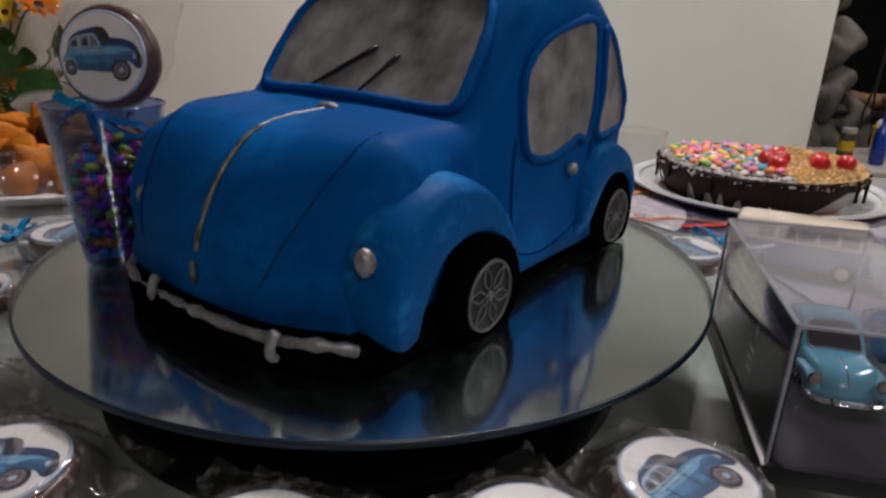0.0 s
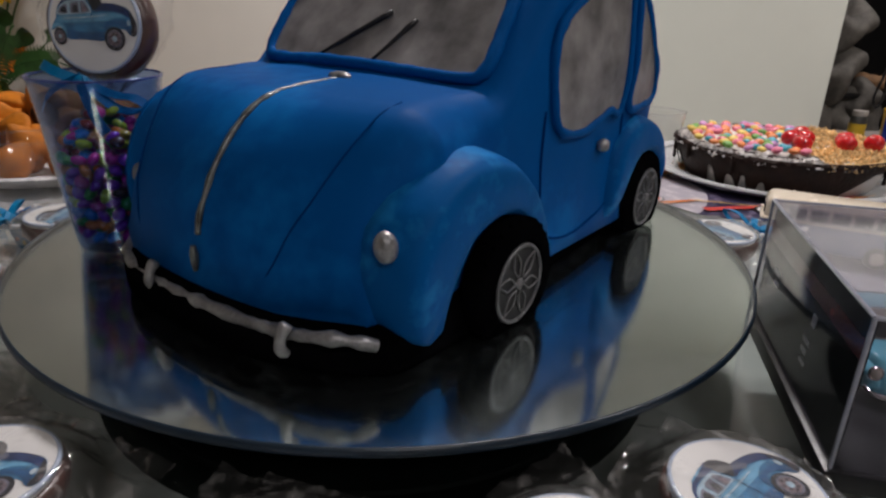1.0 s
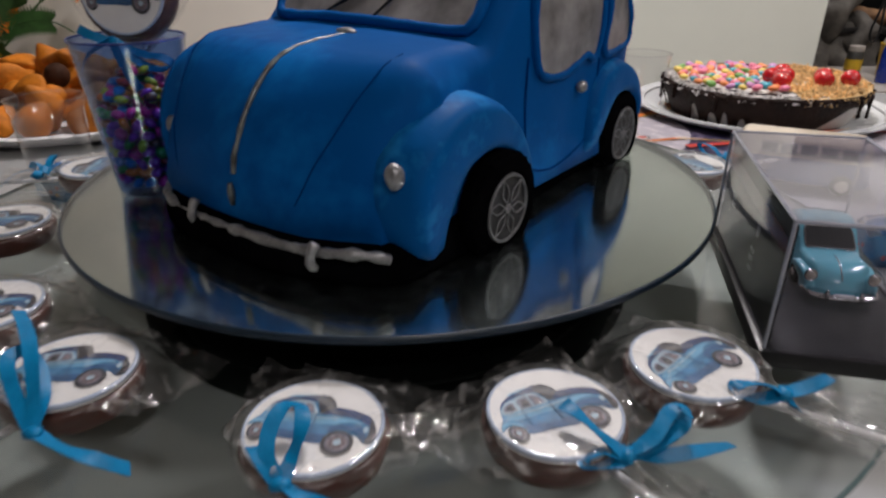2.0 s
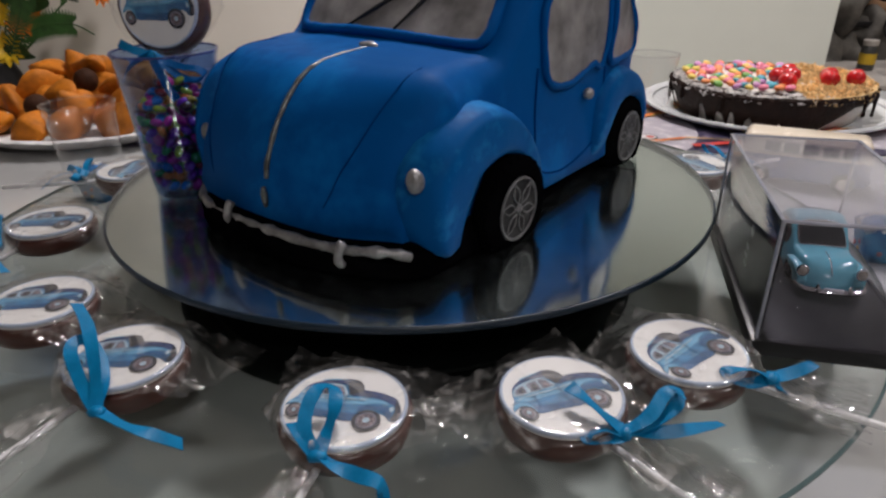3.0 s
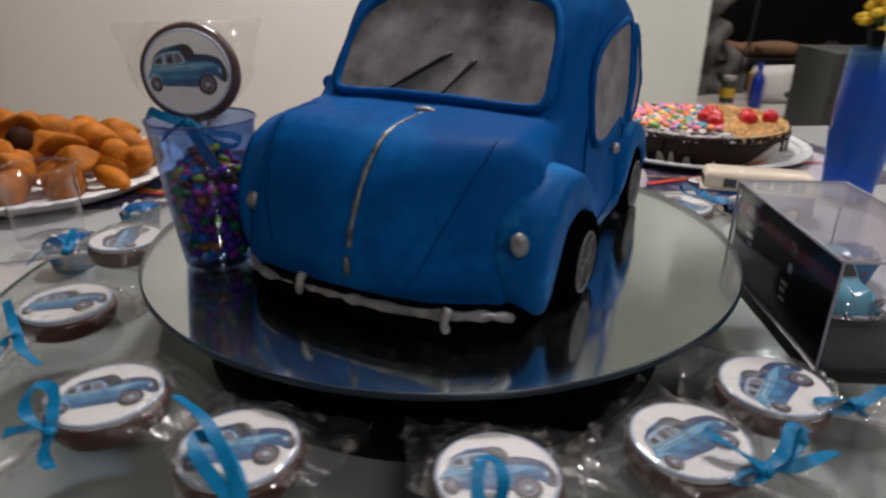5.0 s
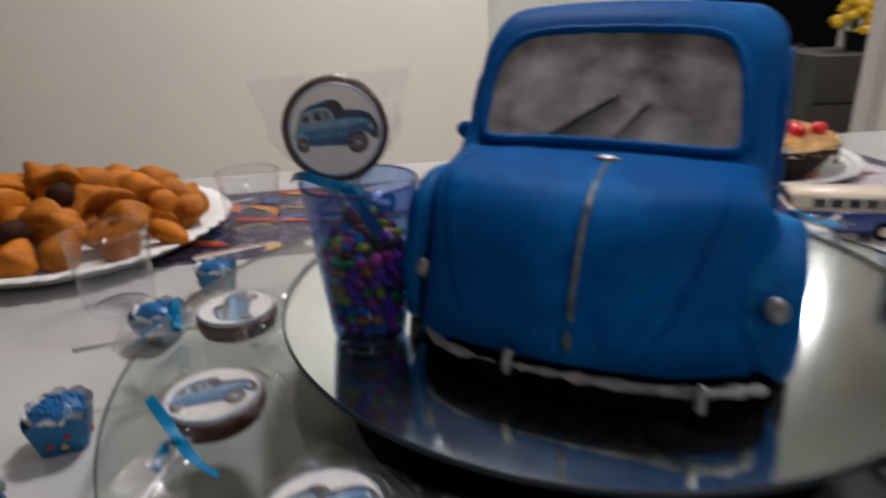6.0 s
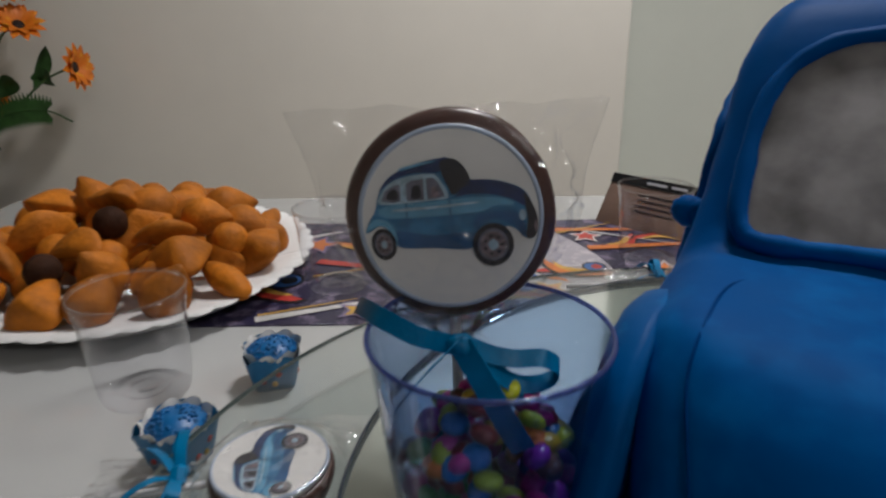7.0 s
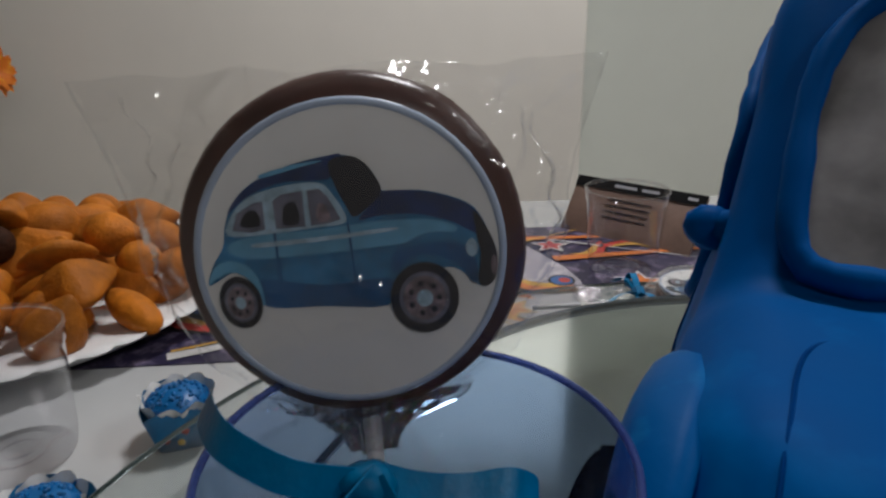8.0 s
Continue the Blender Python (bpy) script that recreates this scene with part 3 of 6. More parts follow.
# side windows on both sides
front_win = [(0.001, 0.138), (-0.006, 0.163), (-0.003, 0.190), (0.014, 0.208), (0.045, 0.219), (0.080, 0.222), (0.085, 0.198), (0.079, 0.143), (0.064, 0.143), (0.050, 0.138), (0.028, 0.133)]
rear_win = [(0.092, 0.143), (0.095, 0.182), (0.099, 0.216), (0.114, 0.208), (0.132, 0.185), (0.148, 0.162), (0.150, 0.143), (0.122, 0.140)]
for side in (1, -1):
    for name, outline in (("door_window", front_win), ("quarter_window", rear_win)):
        bm, edge = window_panel(outline, side)
        pane = part(name, bm, WINDOW_GREY, car, "silver grey window icing, mottled with painted-in sheen")
        part("rim", tube(edge, 0.0031, 8, True, wobble=0.3), BLUE, pane)
    # door outline, pressed into the icing
    seam = spline([(0, v, z) for v, z in ((-0.012, 0.150), (-0.016, 0.115), (-0.012, 0.078), (0.015, 0.066), (0.05, 0.068), (0.083, 0.082), (0.090, 0.115), (0.088, 0.138))], 6)
    part("door_seam", tube([Vector((side * (half(p.y, p.z, side) + 0.0002), p.y, p.z - HZ)) for p in seam], 0.0008, 6), BLUE_DARK, car)
    part("door_handle", ball(0.0052, pose(side * 0.1225, 0.0585, 0.1205 - HZ), 2, rough=0.1, freq=300, squash=(0.8, 1.15, 0.9)), SILVER, car, "pale silver icing door handle")
    # mudguards
    fo = [(-0.122, 0.049), (-0.141, 0.054), (-0.152, 0.068), (-0.154, 0.091), (-0.148, 0.111), (-0.135, 0.127), (-0.117, 0.137), (-0.094, 0.142), (-0.069, 0.137), (-0.047, 0.119), (-0.031, 0.096), (-0.021, 0.075), (-0.017, 0.056)]
    fi = [(-0.113, 0.050), (-0.118, 0.060), (-0.117, 0.072), (-0.110, 0.084), (-0.100, 0.094), (-0.088, 0.100), (-0.074, 0.102), (-0.062, 0.099), (-0.052, 0.092), (-0.044, 0.081), (-0.038, 0.069), (-0.034, 0.062), (-0.032, 0.056)]
    if side < 0:                      # the left one stands higher
        fo = [(v, z + 0.015 * max(0, min(1, (z - 0.06) / 0.07))) for v, z in fo]
    part("front_mudguard", fender(fo, fi, side, 0.098 if side > 0 else 0.101, 0.037 if side > 0 else 0.019), BLUE_PATCH, car, "blotchy blue front mudguard")
    ro = [(0.078, 0.060), (0.072, 0.078), (0.076, 0.104), (0.088, 0.126), (0.106, 0.135), (0.128, 0.133), (0.150, 0.122), (0.168, 0.102), (0.179, 0.080), (0.181, 0.060)]
    ri = [(0.094, 0.059), (0.099, 0.074), (0.107, 0.087), (0.118, 0.096), (0.132, 0.101), (0.146, 0.101), (0.157, 0.096), (0.166, 0.087), (0.171, 0.074), (0.173, 0.060)]
    part("rear_mudguard", fender(ro, ri, side, 0.095, 0.034 if side > 0 else 0.030), BLUE_PATCH, car, "blue rear mudguard")
    # headlight
    part("headlight", ball(0.0070, pose(0.119, -0.153, 0.1070 - HZ) if side > 0 else pose(-0.098, -0.148, 0.099 - HZ), 3, rough=0.06, freq=200, squash=(0.85, 0.75, 1.1)), SILVER, car, "silver icing headlight")
    # wheels
    for wy, wz in ((-0.067, 0.066), (0.144, 0.066)):
        wheel = thing("wheel", "", "")
        wheel.parent = car
        turn_m = pose(side * (0.1235 if wy < 0 else 0.111), wy, wz - HZ, 0, 90 * side, 0)
        bm = lathe([(0.0, 0.0), (0.034, 0.0), (0.037, 0.003), (0.037, 0.011), (0.034, 0.0145), (0.0245, 0.0155), (0.0238, 0.012), (0.0, 0.012)], 40)
        for v in bm.verts:
            v.co = turn_m @ v.co
            v.co.z = max(v.co.z, 0.0004)
        hard(part("tyre", bm, CHASSIS, wheel, "black icing tyre"), 50)
        bm = bmesh.new()
        for k in range(26):
            a = 2 * math.pi * k / 26
            p = turn_m @ Vector((0.0355 * math.cos(a), 0.0355 * math.sin(a), 0.012))
            if p.z > 0.003:
                ball(0.0017, Matrix.Translation(p), 1, bm)
        part("tread", bm, CHASSIS, wheel)
        bm = lathe([(0.0, 0.0142), (0.0212, 0.0142), (0.0230, 0.0132), (0.0236, 0.011)], 40)
        for v in bm.verts:
            v.co = turn_m @ v.co
            v.co.z = max(v.co.z, 0.0006)
        part("hub", bm, RIM_GREY, wheel, "grey icing wheel disc")

        def clipped(pts, r):
            out = []
            for p in pts:
                q = turn_m @ Vector(p)
                q.z = max(q.z, 0.0016)
                out.append(q)
            return tube(out, r, 6, False, wobble=0.3)

        part("rim", clipped([(0.0219 * math.cos(a * math.pi / 18), 0.0219 * math.sin(a * math.pi / 18), 0.0148) for a in range(37)], 0.0011), SPOKE, wheel, "silver icing rim line")
        for k in range(6):
            a = k * math.pi / 3 + 0.3
            for s in (1, -1):
                part("spoke", clipped(spline([(0.004 * math.cos(a), 0.004 * math.sin(a), 0.0150), (0.0122 * math.cos(a - 0.30 * s), 0.0122 * math.sin(a - 0.30 * s), 0.0150), (0.0210 * math.cos(a), 0.0210 * math.sin(a), 0.0148)], 4), 0.0006), SPOKE, wheel)
        part("cap", ball(0.0036, turn_m @ pose(0, 0, 0.0148), 2, squash=(1, 1, 0.5)), SPOKE, wheel)

# left door mirror
knob = ball(0.0078, pose(-0.1165, -0.019, 0.168 - HZ), 2, rough=0.12, freq=120, squash=(1.1, 0.9, 0.95))
tube([(-0.105, -0.022, 0.172 - HZ), (-0.114, -0.020, 0.168 - HZ)], 0.0055, 8, bm=knob)
part("door_mirror", knob, BLUE, car)

# bonnet: seams, trim strip, catch
def bonnet(u, v, off=0.0):
    h = ramp(TOP, v)
    rc = min(ramp(CORNER, v), (h - LOW) * 0.6)
    over = max(0, min(rc, abs(u) - (half(v, h - rc, math.copysign(1, u)) - rc)))
    return Vector((u, bow(u, v) - off, h - rc + math.sqrt(rc * rc - over * over) + off - HZ))


strip_pts = [bonnet(0.011, v, 0.0006) for v in (-0.074, -0.09, -0.105, -0.118, -0.128, -0.136, -0.143, -0.150, -0.158, -0.165, -0.171, -0.1755, -0.1775)]
part("bonnet_strip", tube(spline(strip_pts, 4), 0.0017, 8, wobble=0.45), TARNISH, car, "silver icing trim strip")
part("bonnet_catch", tube([Vector((0.011, -0.1815, z - HZ)) for z in (0.074, 0.078, 0.083, 0.088)], [0.0012, 0.0021, 0.0023, 0.0014], 8, wobble=0.3), TARNISH, car, "silver icing bonnet catch")
part("bonnet_hinge", ball(0.008, pose(0.010, -0.074, 0.1650 - HZ), 2, rough=0.15, freq=150, squash=(1.2, 0.55, 0.35)), SILVER, car, "silver icing bonnet hinge")
for side in (1, -1):
    pts = [(0.070, -0.070), (0.079, -0.072), (0.085, -0.079), (0.087, -0.09), (0.087, -0.108), (0.087, -0.128), (0.086, -0.142), (0.081, -0.156), (0.075, -0.1675), (0.069, -0.1745), (0.062, -0.1785), (0.056, -0.1797)]
    part("bonnet_seam", tube(spline([bonnet(side * u, v, 0.0005) for u, v in (pts if side < 0 else pts[4:])], 4), 0.0005, 6), BLUE_DARK, car)

# bumper with two posts
pts = [(-0.088, -0.168, 0.066), (-0.078, -0.178, 0.064), (-0.055, -0.187, 0.063), (-0.02, -0.1905, 0.063), (0.02, -0.191, 0.0635), (0.06, -0.1895, 0.065), (0.088, -0.1855, 0.067), (0.106, -0.178, 0.068), (0.114, -0.1715, 0.0665), (0.118, -0.164, 0.063)]
bumper = part("bumper", tube(spline([(x, y + 0.0055, z - 0.0035 - HZ) for x, y, z in pts], 8), 0.0033, 9, wobble=0.5), SILVER, car, "rough silver icing bumper")
for x in (-0.024, 0.087):
    post = tube(spline([(x, -0.1855, 0.0555 - HZ), (x, -0.189, 0.0595 - HZ), (x, -0.188, 0.066 - HZ), (x + 0.001, -0.185, 0.071 - HZ)], 4), [0.0022, 0.0024, 0.0028, 0.003, 0.003, 0.003, 0.0029, 0.0028, 0.0028, 0.003, 0.0033, 0.0034, 0.0028], 8, wobble=0.2)
    part("post", post, SILVER, bumper)

# ---- chocolate lollies ----


def picture(parent, top, r, up=0.0):
    """The printed car on a sugar disc of radius r whose face is at z = top; layer upon thin layer of ink."""
    k = r / 275

    def at(x, y):
        return (x - 616) * k, ((520 - y) * 1.06 - 100) * k + up

    def ink(name, layer, points, material, label="", curved=True):
        line = [(p.x, p.y) for p in spline([(x, y, 0) for x, y in points], 4, True)] if curved else points
        part(name, flat([at(x, y) for x, y in line], top + 0.00012 * layer, thick=0.0001), material, parent, label, False)

    def spot(name, layer, cx, cy, rx, ry, material, n=20, turn=0.0):
        pts = []
        for j in range(n):
            a = 2 * math.pi * j / n
            x, y = rx * math.cos(a), ry * math.sin(a)
            pts.append((cx + x * math.cos(turn) - y * math.sin(turn), cy + x * math.sin(turn) + y * math.cos(turn)))
        ink(name, layer, pts, material, curved=False)

    ink("print_body", 0, [(354, 474), (364, 440), (386, 408), (394, 372), (412, 335), (445, 305), (500, 282), (560, 268), (610, 264), (645, 276), (670, 304), (680, 328), (745, 331), (805, 346), (845, 368), (868, 408), (882, 446), (880, 488), (862, 508), (838, 500), (815, 478), (780, 470), (690, 500), (676, 528), (560, 522), (452, 516), (438, 480), (405, 452)], P_BLUE, "printed blue car body")
    ink("print_sill", 1, [(446, 470), (560, 486), (684, 482), (676, 530), (560, 524), (452, 517)], P_DEEP, "printed deep blue lower body")
    ink("print_flank", 1, [(398, 404), (450, 392), (560, 388), (680, 380), (770, 384), (812, 402), (770, 416), (680, 424), (560, 430), (450, 432), (404, 424)], P_LIGHT, "printed light blue flank")
    ink("print_roof", 2, [(402, 352), (424, 322), (462, 298), (520, 278), (580, 266), (612, 264), (590, 300), (570, 304), (505, 304), (445, 322)], P_NAVY, "printed navy roof")
    ink("print_roof_back", 3, [(588, 276), (622, 266), (650, 278), (670, 304), (678, 330), (656, 352), (626, 370), (612, 348), (598, 318)], P_DARK, "printed black folded roof")
    ink("print_bonnet", 2, [(678, 330), (745, 333), (805, 348), (842, 368), (862, 400), (846, 412), (800, 388), (740, 372), (676, 370), (634, 376), (654, 354)], P_NAVY, "printed navy bonnet")
    ink("print_nose", 3, [(842, 372), (866, 404), (882, 446), (880, 488), (862, 507), (846, 498), (852, 450), (846, 414)], P_DARK, "printed dark nose")
    ink("print_wing", 3, [(690, 440), (740, 412), (800, 414), (838, 446), (846, 492), (834, 498), (812, 468), (770, 446), (724, 446), (694, 474)], P_DEEP, "printed front wing")
    ink("print_wing_light", 4, [(704, 432), (746, 408), (800, 408), (830, 432), (796, 424), (748, 424)], P_BLUE)
    ink("print_rear_wing", 3, [(354, 472), (368, 442), (398, 432), (430, 446), (446, 476), (450, 512), (440, 508), (428, 470), (398, 452), (368, 462)], P_LIGHT)
    ink("print_window_frame", 2, [(398, 388), (412, 350), (446, 324), (505, 310), (566, 308), (590, 328), (612, 376), (560, 384), (470, 390)], P_PALE, "pale printed window frame")
    for w in ([(408, 380), (418, 352), (450, 335), (466, 334), (466, 382), (440, 386)], [(486, 382), (484, 334), (500, 324), (538, 320), (538, 381)], [(548, 380), (546, 320), (568, 318), (582, 332), (602, 372), (580, 378)]):
        ink("print_window", 4, w, P_GREY, "printed grey window", False)
    ink("print_seat", 5, [(424, 374), (432, 354), (452, 348), (458, 374)], P_DARK)
    ink("print_seat", 5, [(500, 374), (504, 344), (524, 340), (528, 372)], P_DARK)
    ink("print_seat", 5, [(560, 372), (562, 346), (574, 344), (584, 370)], P_HUB)
    ink("print_door_line", 5, [(480, 388), (484, 388), (486, 480), (482, 480)], P_DEEP, "", False)
    ink("print_door_line", 5, [(612, 380), (616, 380), (622, 486), (618, 486)], P_DEEP, "", False)
    ink("print_glint", 5, [(450, 404), (560, 400), (690, 392), (690, 398), (560, 408), (450, 412)], P_PALE)
    ink("print_glint", 5, [(470, 288), (540, 274), (580, 272), (540, 280), (474, 294)], P_LIGHT)
    spot("print_lamp", 5, 836, 436, 11, 16, P_PALE, 14)
    spot("print_lamp", 5, 876, 470, 6, 18, P_HUB, 12)
    for cx, cy, rx, ry, turn in ((408, 506, 38, 47, -0.25), (744, 520, 64, 64, 0.0)):
        spot("print_tyre", 5, cx, cy, rx, ry, P_DARK, 26, turn)
        spot("print_whitewall", 6, cx, cy, rx * 0.74, ry * 0.74, P_GREY, 22, turn)
        spot("print_hub", 7, cx, cy, rx * 0.62, ry * 0.62, P_HUB, 22, turn)
        for j in range(7):
            a = 2 * math.pi * j / 7
            spot("print_slot", 8, cx + rx * 0.42 * math.cos(a), cy + ry * 0.42 * math.sin(a), rx * 0.09, ry * 0.09, P_DARK, 8)
        spot("print_cap", 8, cx, cy, rx * 0.24, ry * 0.24, P_PALE, 14, turn)


def bow_ribbon(parent, at, seed, scale=1.0, spread=1.0):
    """Ribbon bow tied round the stick at a place: a knot, two loops and two tails."""
    rnd = random.Random(seed)
    w = 0.0062 * scale
    rib = tube([Vector(at) + Vector((-0.005, 0, 0.001)), Vector(at) + Vector((0, 0, 0.0045)), Vector(at) + Vector((0.005, 0, 0.001))], 0.0042 * scale, 7)
    parts = [("knot", rib)]
    for s in (1, -1):
        L = 0.024 * scale * rnd.uniform(0.8, 1.2)
        lift = 0.010 * scale * rnd.uniform(0.5, 1.4)
        fwd = rnd.uniform(-0.010, 0.012) * spread
        pts = spline([Vector(at), Vector(at) + Vector((s * L * 0.5, fwd * 0.5, lift)), Vector(at) + Vector((s * L, fwd, lift * 1.1)), Vector(at) + Vector((s * L * 0.85, fwd * 0.8 + 0.004, lift * 0.35)), Vector(at) + Vector((s * 0.002, 0.001, 0.002))], 6)
        parts.append(("loop", strip(pts, w, (rnd.uniform(-0.2, 0.2), 1, rnd.uniform(-0.3, 0.5)))))
        T = 0.045 * scale * rnd.uniform(0.75, 1.2)
        a = rnd.uniform(0.2, 1.1) * spread
        dx, dy = s * math.cos(a), math.sin(a)
        pts = spline([Vector(at), Vector(at) + Vector((dx * T * 0.3, dy * T * 0.3, 0.006 * scale)), Vector(at) + Vector((dx * T * 0.65, dy * T * 0.65, 0.004 * scale)), Vector(at) + Vector((dx * T, dy * T, -at[2] * 0.5 + 0.001))], 6)
        parts.append(("tail", strip(pts, w, (-dy, dx, rnd.uniform(-0.2, 0.7)))))
    for name, bm in parts:
        hard(part(name, bm, RIBBON, parent))


def facet(x, y, scale, seed):
    """Height of a crumpled film: each cell a plane with a tilt of its own."""
    q = Vector((x * scale + seed * 3.7, y * scale * 0.8, 0.0))
    centre = noise.voronoi(q)[1][0]
    g = noise.noise_vector(Vector((centre.x * 5.3, centre.y * 5.3, seed)))
    return 1.3 * (g.x * (q.x - centre.x) + g.y * (q.y - centre.y)) + 0.6 * g.z


def lolly(seed, spin=0.0, tie=0.050, lying=True):
    """A lolly lying flat: disc at the origin, stick along +y; z from its underside. spin: the print's turn."""
    pop = thing("chocolate_lolly", "chocolate disc lolly with printed car icing, cellophane and turquoise bow", "lolly", group="chocolate lollies")
    bm = lathe([(0, 0.0), (0.032, 0.0), (0.0364, 0.002), (0.0383, 0.006), (0.0381, 0.012), (0.0364, 0.0155), (0.030, 0.0165), (0, 0.0165)] if not lying else [(0, 0.0), (0.0285, 0.0), (0.0318, 0.002), (0.0336, 0.006), (0.0350, 0.011), (0.0348, 0.0145), (0.0335, 0.0162), (0.030, 0.0165), (0, 0.0165)], 48)
    for v in bm.verts:
        v.co += Vector((1, 1, 0.3)) * 0.0007 * noise.noise(v.co * 60 + Vector((seed, 0, 0)))
    part("chocolate_disc", bm, CHOCO, pop)
    ice = part("icing", lathe([(0, 0.0160), (0.0312, 0.0160), (0.0322, 0.0170), (0.0322, 0.0195), (0.0313, 0.0205), (0, 0.0205)], 48), ICING, pop, "white sugar icing disc")
    part("icing_edge", lathe([(0.0316, 0.0180), (0.0326, 0.0184), (0.0326, 0.0200), (0.0318, 0.0207), (0.0309, 0.0206)], 48, close=True), ICING_RIM, ice)
    picture(ice, 0.0206, 0.0313, 0.0 if lying else 0.0015)
    ice.rotation_euler.z = radians(spin)
    part("stick", tube([(0, 0.028, 0.008), (0, 0.07, 0.006), (0, 0.135, 0.0032 if lying else 0.008)], 0.0021, 10), STICK, pop)

    def width(y):
        wide = 0.056 if lying else 0.057
        if y < 0.0:
            return 0.049 + (wide - 0.049) * min(1, -y / 0.04) + 0.002 * math.sin(y * 90 + seed)
        if y < tie:
            return 0.0065 + 0.0425 * (1 - (y / tie) ** 1.4)
        return 0.0065 + 0.022 * min(1, (y - tie) / 0.045) ** 0.7

    folds = [] if lying else [         # raised folds of the film across the disc and beside it
        [(0.004, -0.031), (-0.008, -0.0295), (-0.0155, -0.0285), (-0.017, -0.036)],
        [(0.003, 0.001), (0.0, 0.0045), (-0.0115, 0.008), (-0.0165, 0.007)],
        [(-0.0160, 0.0045), (-0.0172, 0.0115), (-0.0235, 0.0172)],
        [(-0.0440, -0.018), (-0.0390, 0.004), (-0.0345, 0.018), (-0.028, 0.027)],
        [(0.0425, -0.030), (0.0400, -0.024), (0.0420, -0.016)]]

    def fold_height(x, y):
        best = 1.0
        for line in folds:
            for (ax, ay), (bx, by) in zip(line, line[1:]):
                k = max(0, min(1, ((x - ax) * (bx - ax) + (y - ay) * (by - ay)) / ((bx - ax) ** 2 + (by - ay) ** 2)))
                best = min(best, math.hypot(x - ax - k * (bx - ax), y - ay - k * (by - ay)))
        return 0.0011 * math.exp(-(best / 0.0013) ** 2)

    def bag(front):
        def fn(s, t):
            far = 0.055 if lying else 0.039
            y = -far + (tie + far + (0.05 if lying else 0.02)) * t
            x = (2 * s - 1) * width(y)
            d = math.hypot(x, y)
            top = 0.0232 if d < 0.0345 else 0.0232 - 0.016 * min(1, (d - 0.0345) / 0.014)
            low = 0.0006 if lying else (-0.0015 if d < 0.0355 else -0.0015 + 0.0075 * min(1, (d - 0.0355) / 0.012))
            z = top if front else low
            if y > tie - 0.006:
                z = 0.011 + (0.003 if front else -0.003)
                if lying:
                    z += -0.004 * min(1, max(0, y - tie) / 0.03)
            c = noise.noise(Vector((x * 75 + seed * 7, y * 55, seed)))
            c2 = noise.noise(Vector((x * 210, y * 160 + seed * 3, 2.0 + front)))
            crumple = 0.0058 if d > 0.0365 else 0.0007
            if y > tie - 0.012:       # gathered below the bow, creased along the stick
                ridge = abs(noise.noise(Vector((x * 240, y * 22, seed)))) + 0.5 * abs(noise.noise(Vector((x * 420, y * 40, seed + 4))))
                z += 0.006 * (ridge - 0.25)
            else:                     # flat facets between sharp creases
                z += crumple * (facet(x, y, 62, seed + 9 * front) + 0.45 * facet(y, x, 150, seed + 3))
            if folds and front:
                z += fold_height(x, y)
            return Vector((x + 0.0025 * c2, y + 0.0025 * c, max(0.001, z) if lying else z))
        return fn

    part("cellophane_bag", sheet(bag(1), *((64, 76) if lying else (130, 110))), CELLO if lying else CELLO_THIN, pop, "crinkled clear cellophane bag")
    if not lying:
        part("cellophane_back", sheet(bag(0), 40, 48), CELLO_THIN, pop, "crinkled clear cellophane bag")
        def neck(s, t):               # film gathered round the stick
            a = 2 * math.pi * s
            r = (0.0045 + 0.013 * (1 - t) ** 1.8) * (1 + 0.35 * noise.noise(Vector((math.cos(a) * 3, math.sin(a) * 3, t * 2))) + 0.2 * math.sin(9 * a + 3 * t))
            return Vector((r * math.cos(a) * 1.25, 0.034 + 0.016 * t, 0.008 + r * math.sin(a) * 0.7))

        part("cellophane_neck", sheet(neck, 48, 8), CELLO, pop, "gathered cellophane neck")
        for k in (1, -1):             # sealed side edges of the bag
            edge = [(k * width(y) * 0.995, y, 0.0085 + 0.002 * noise.noise(Vector((y * 60, k, seed)))) for y in (-0.039 + 0.069 * j / 16 for j in range(17))]
            part("bag_seam", tube(spline(edge, 2), 0.0003, 5), CELLO_THIN, pop, "glossy sealed edge")
    return pop


# place on the glass, the stick's heading, the print's heading, bow size
LOLLIES = [(-0.097, 0.293, 155, 6, 1.05), (0.038, 0.253, 165, -8, 1.0), (0.150, 0.265, 222, 22, 1.0), (0.228, 0.306, 243, 42, 0.95), (-0.184, 0.354, 134, 12, 1.0), (-0.255, 0.484, 158, 8, 1.0), (-0.250, 0.619, 95, 92, 1.0),
           (0.105, 0.862, 85, 200, 0.9), (0.335, 0.640, -60, 120, 0.9)]
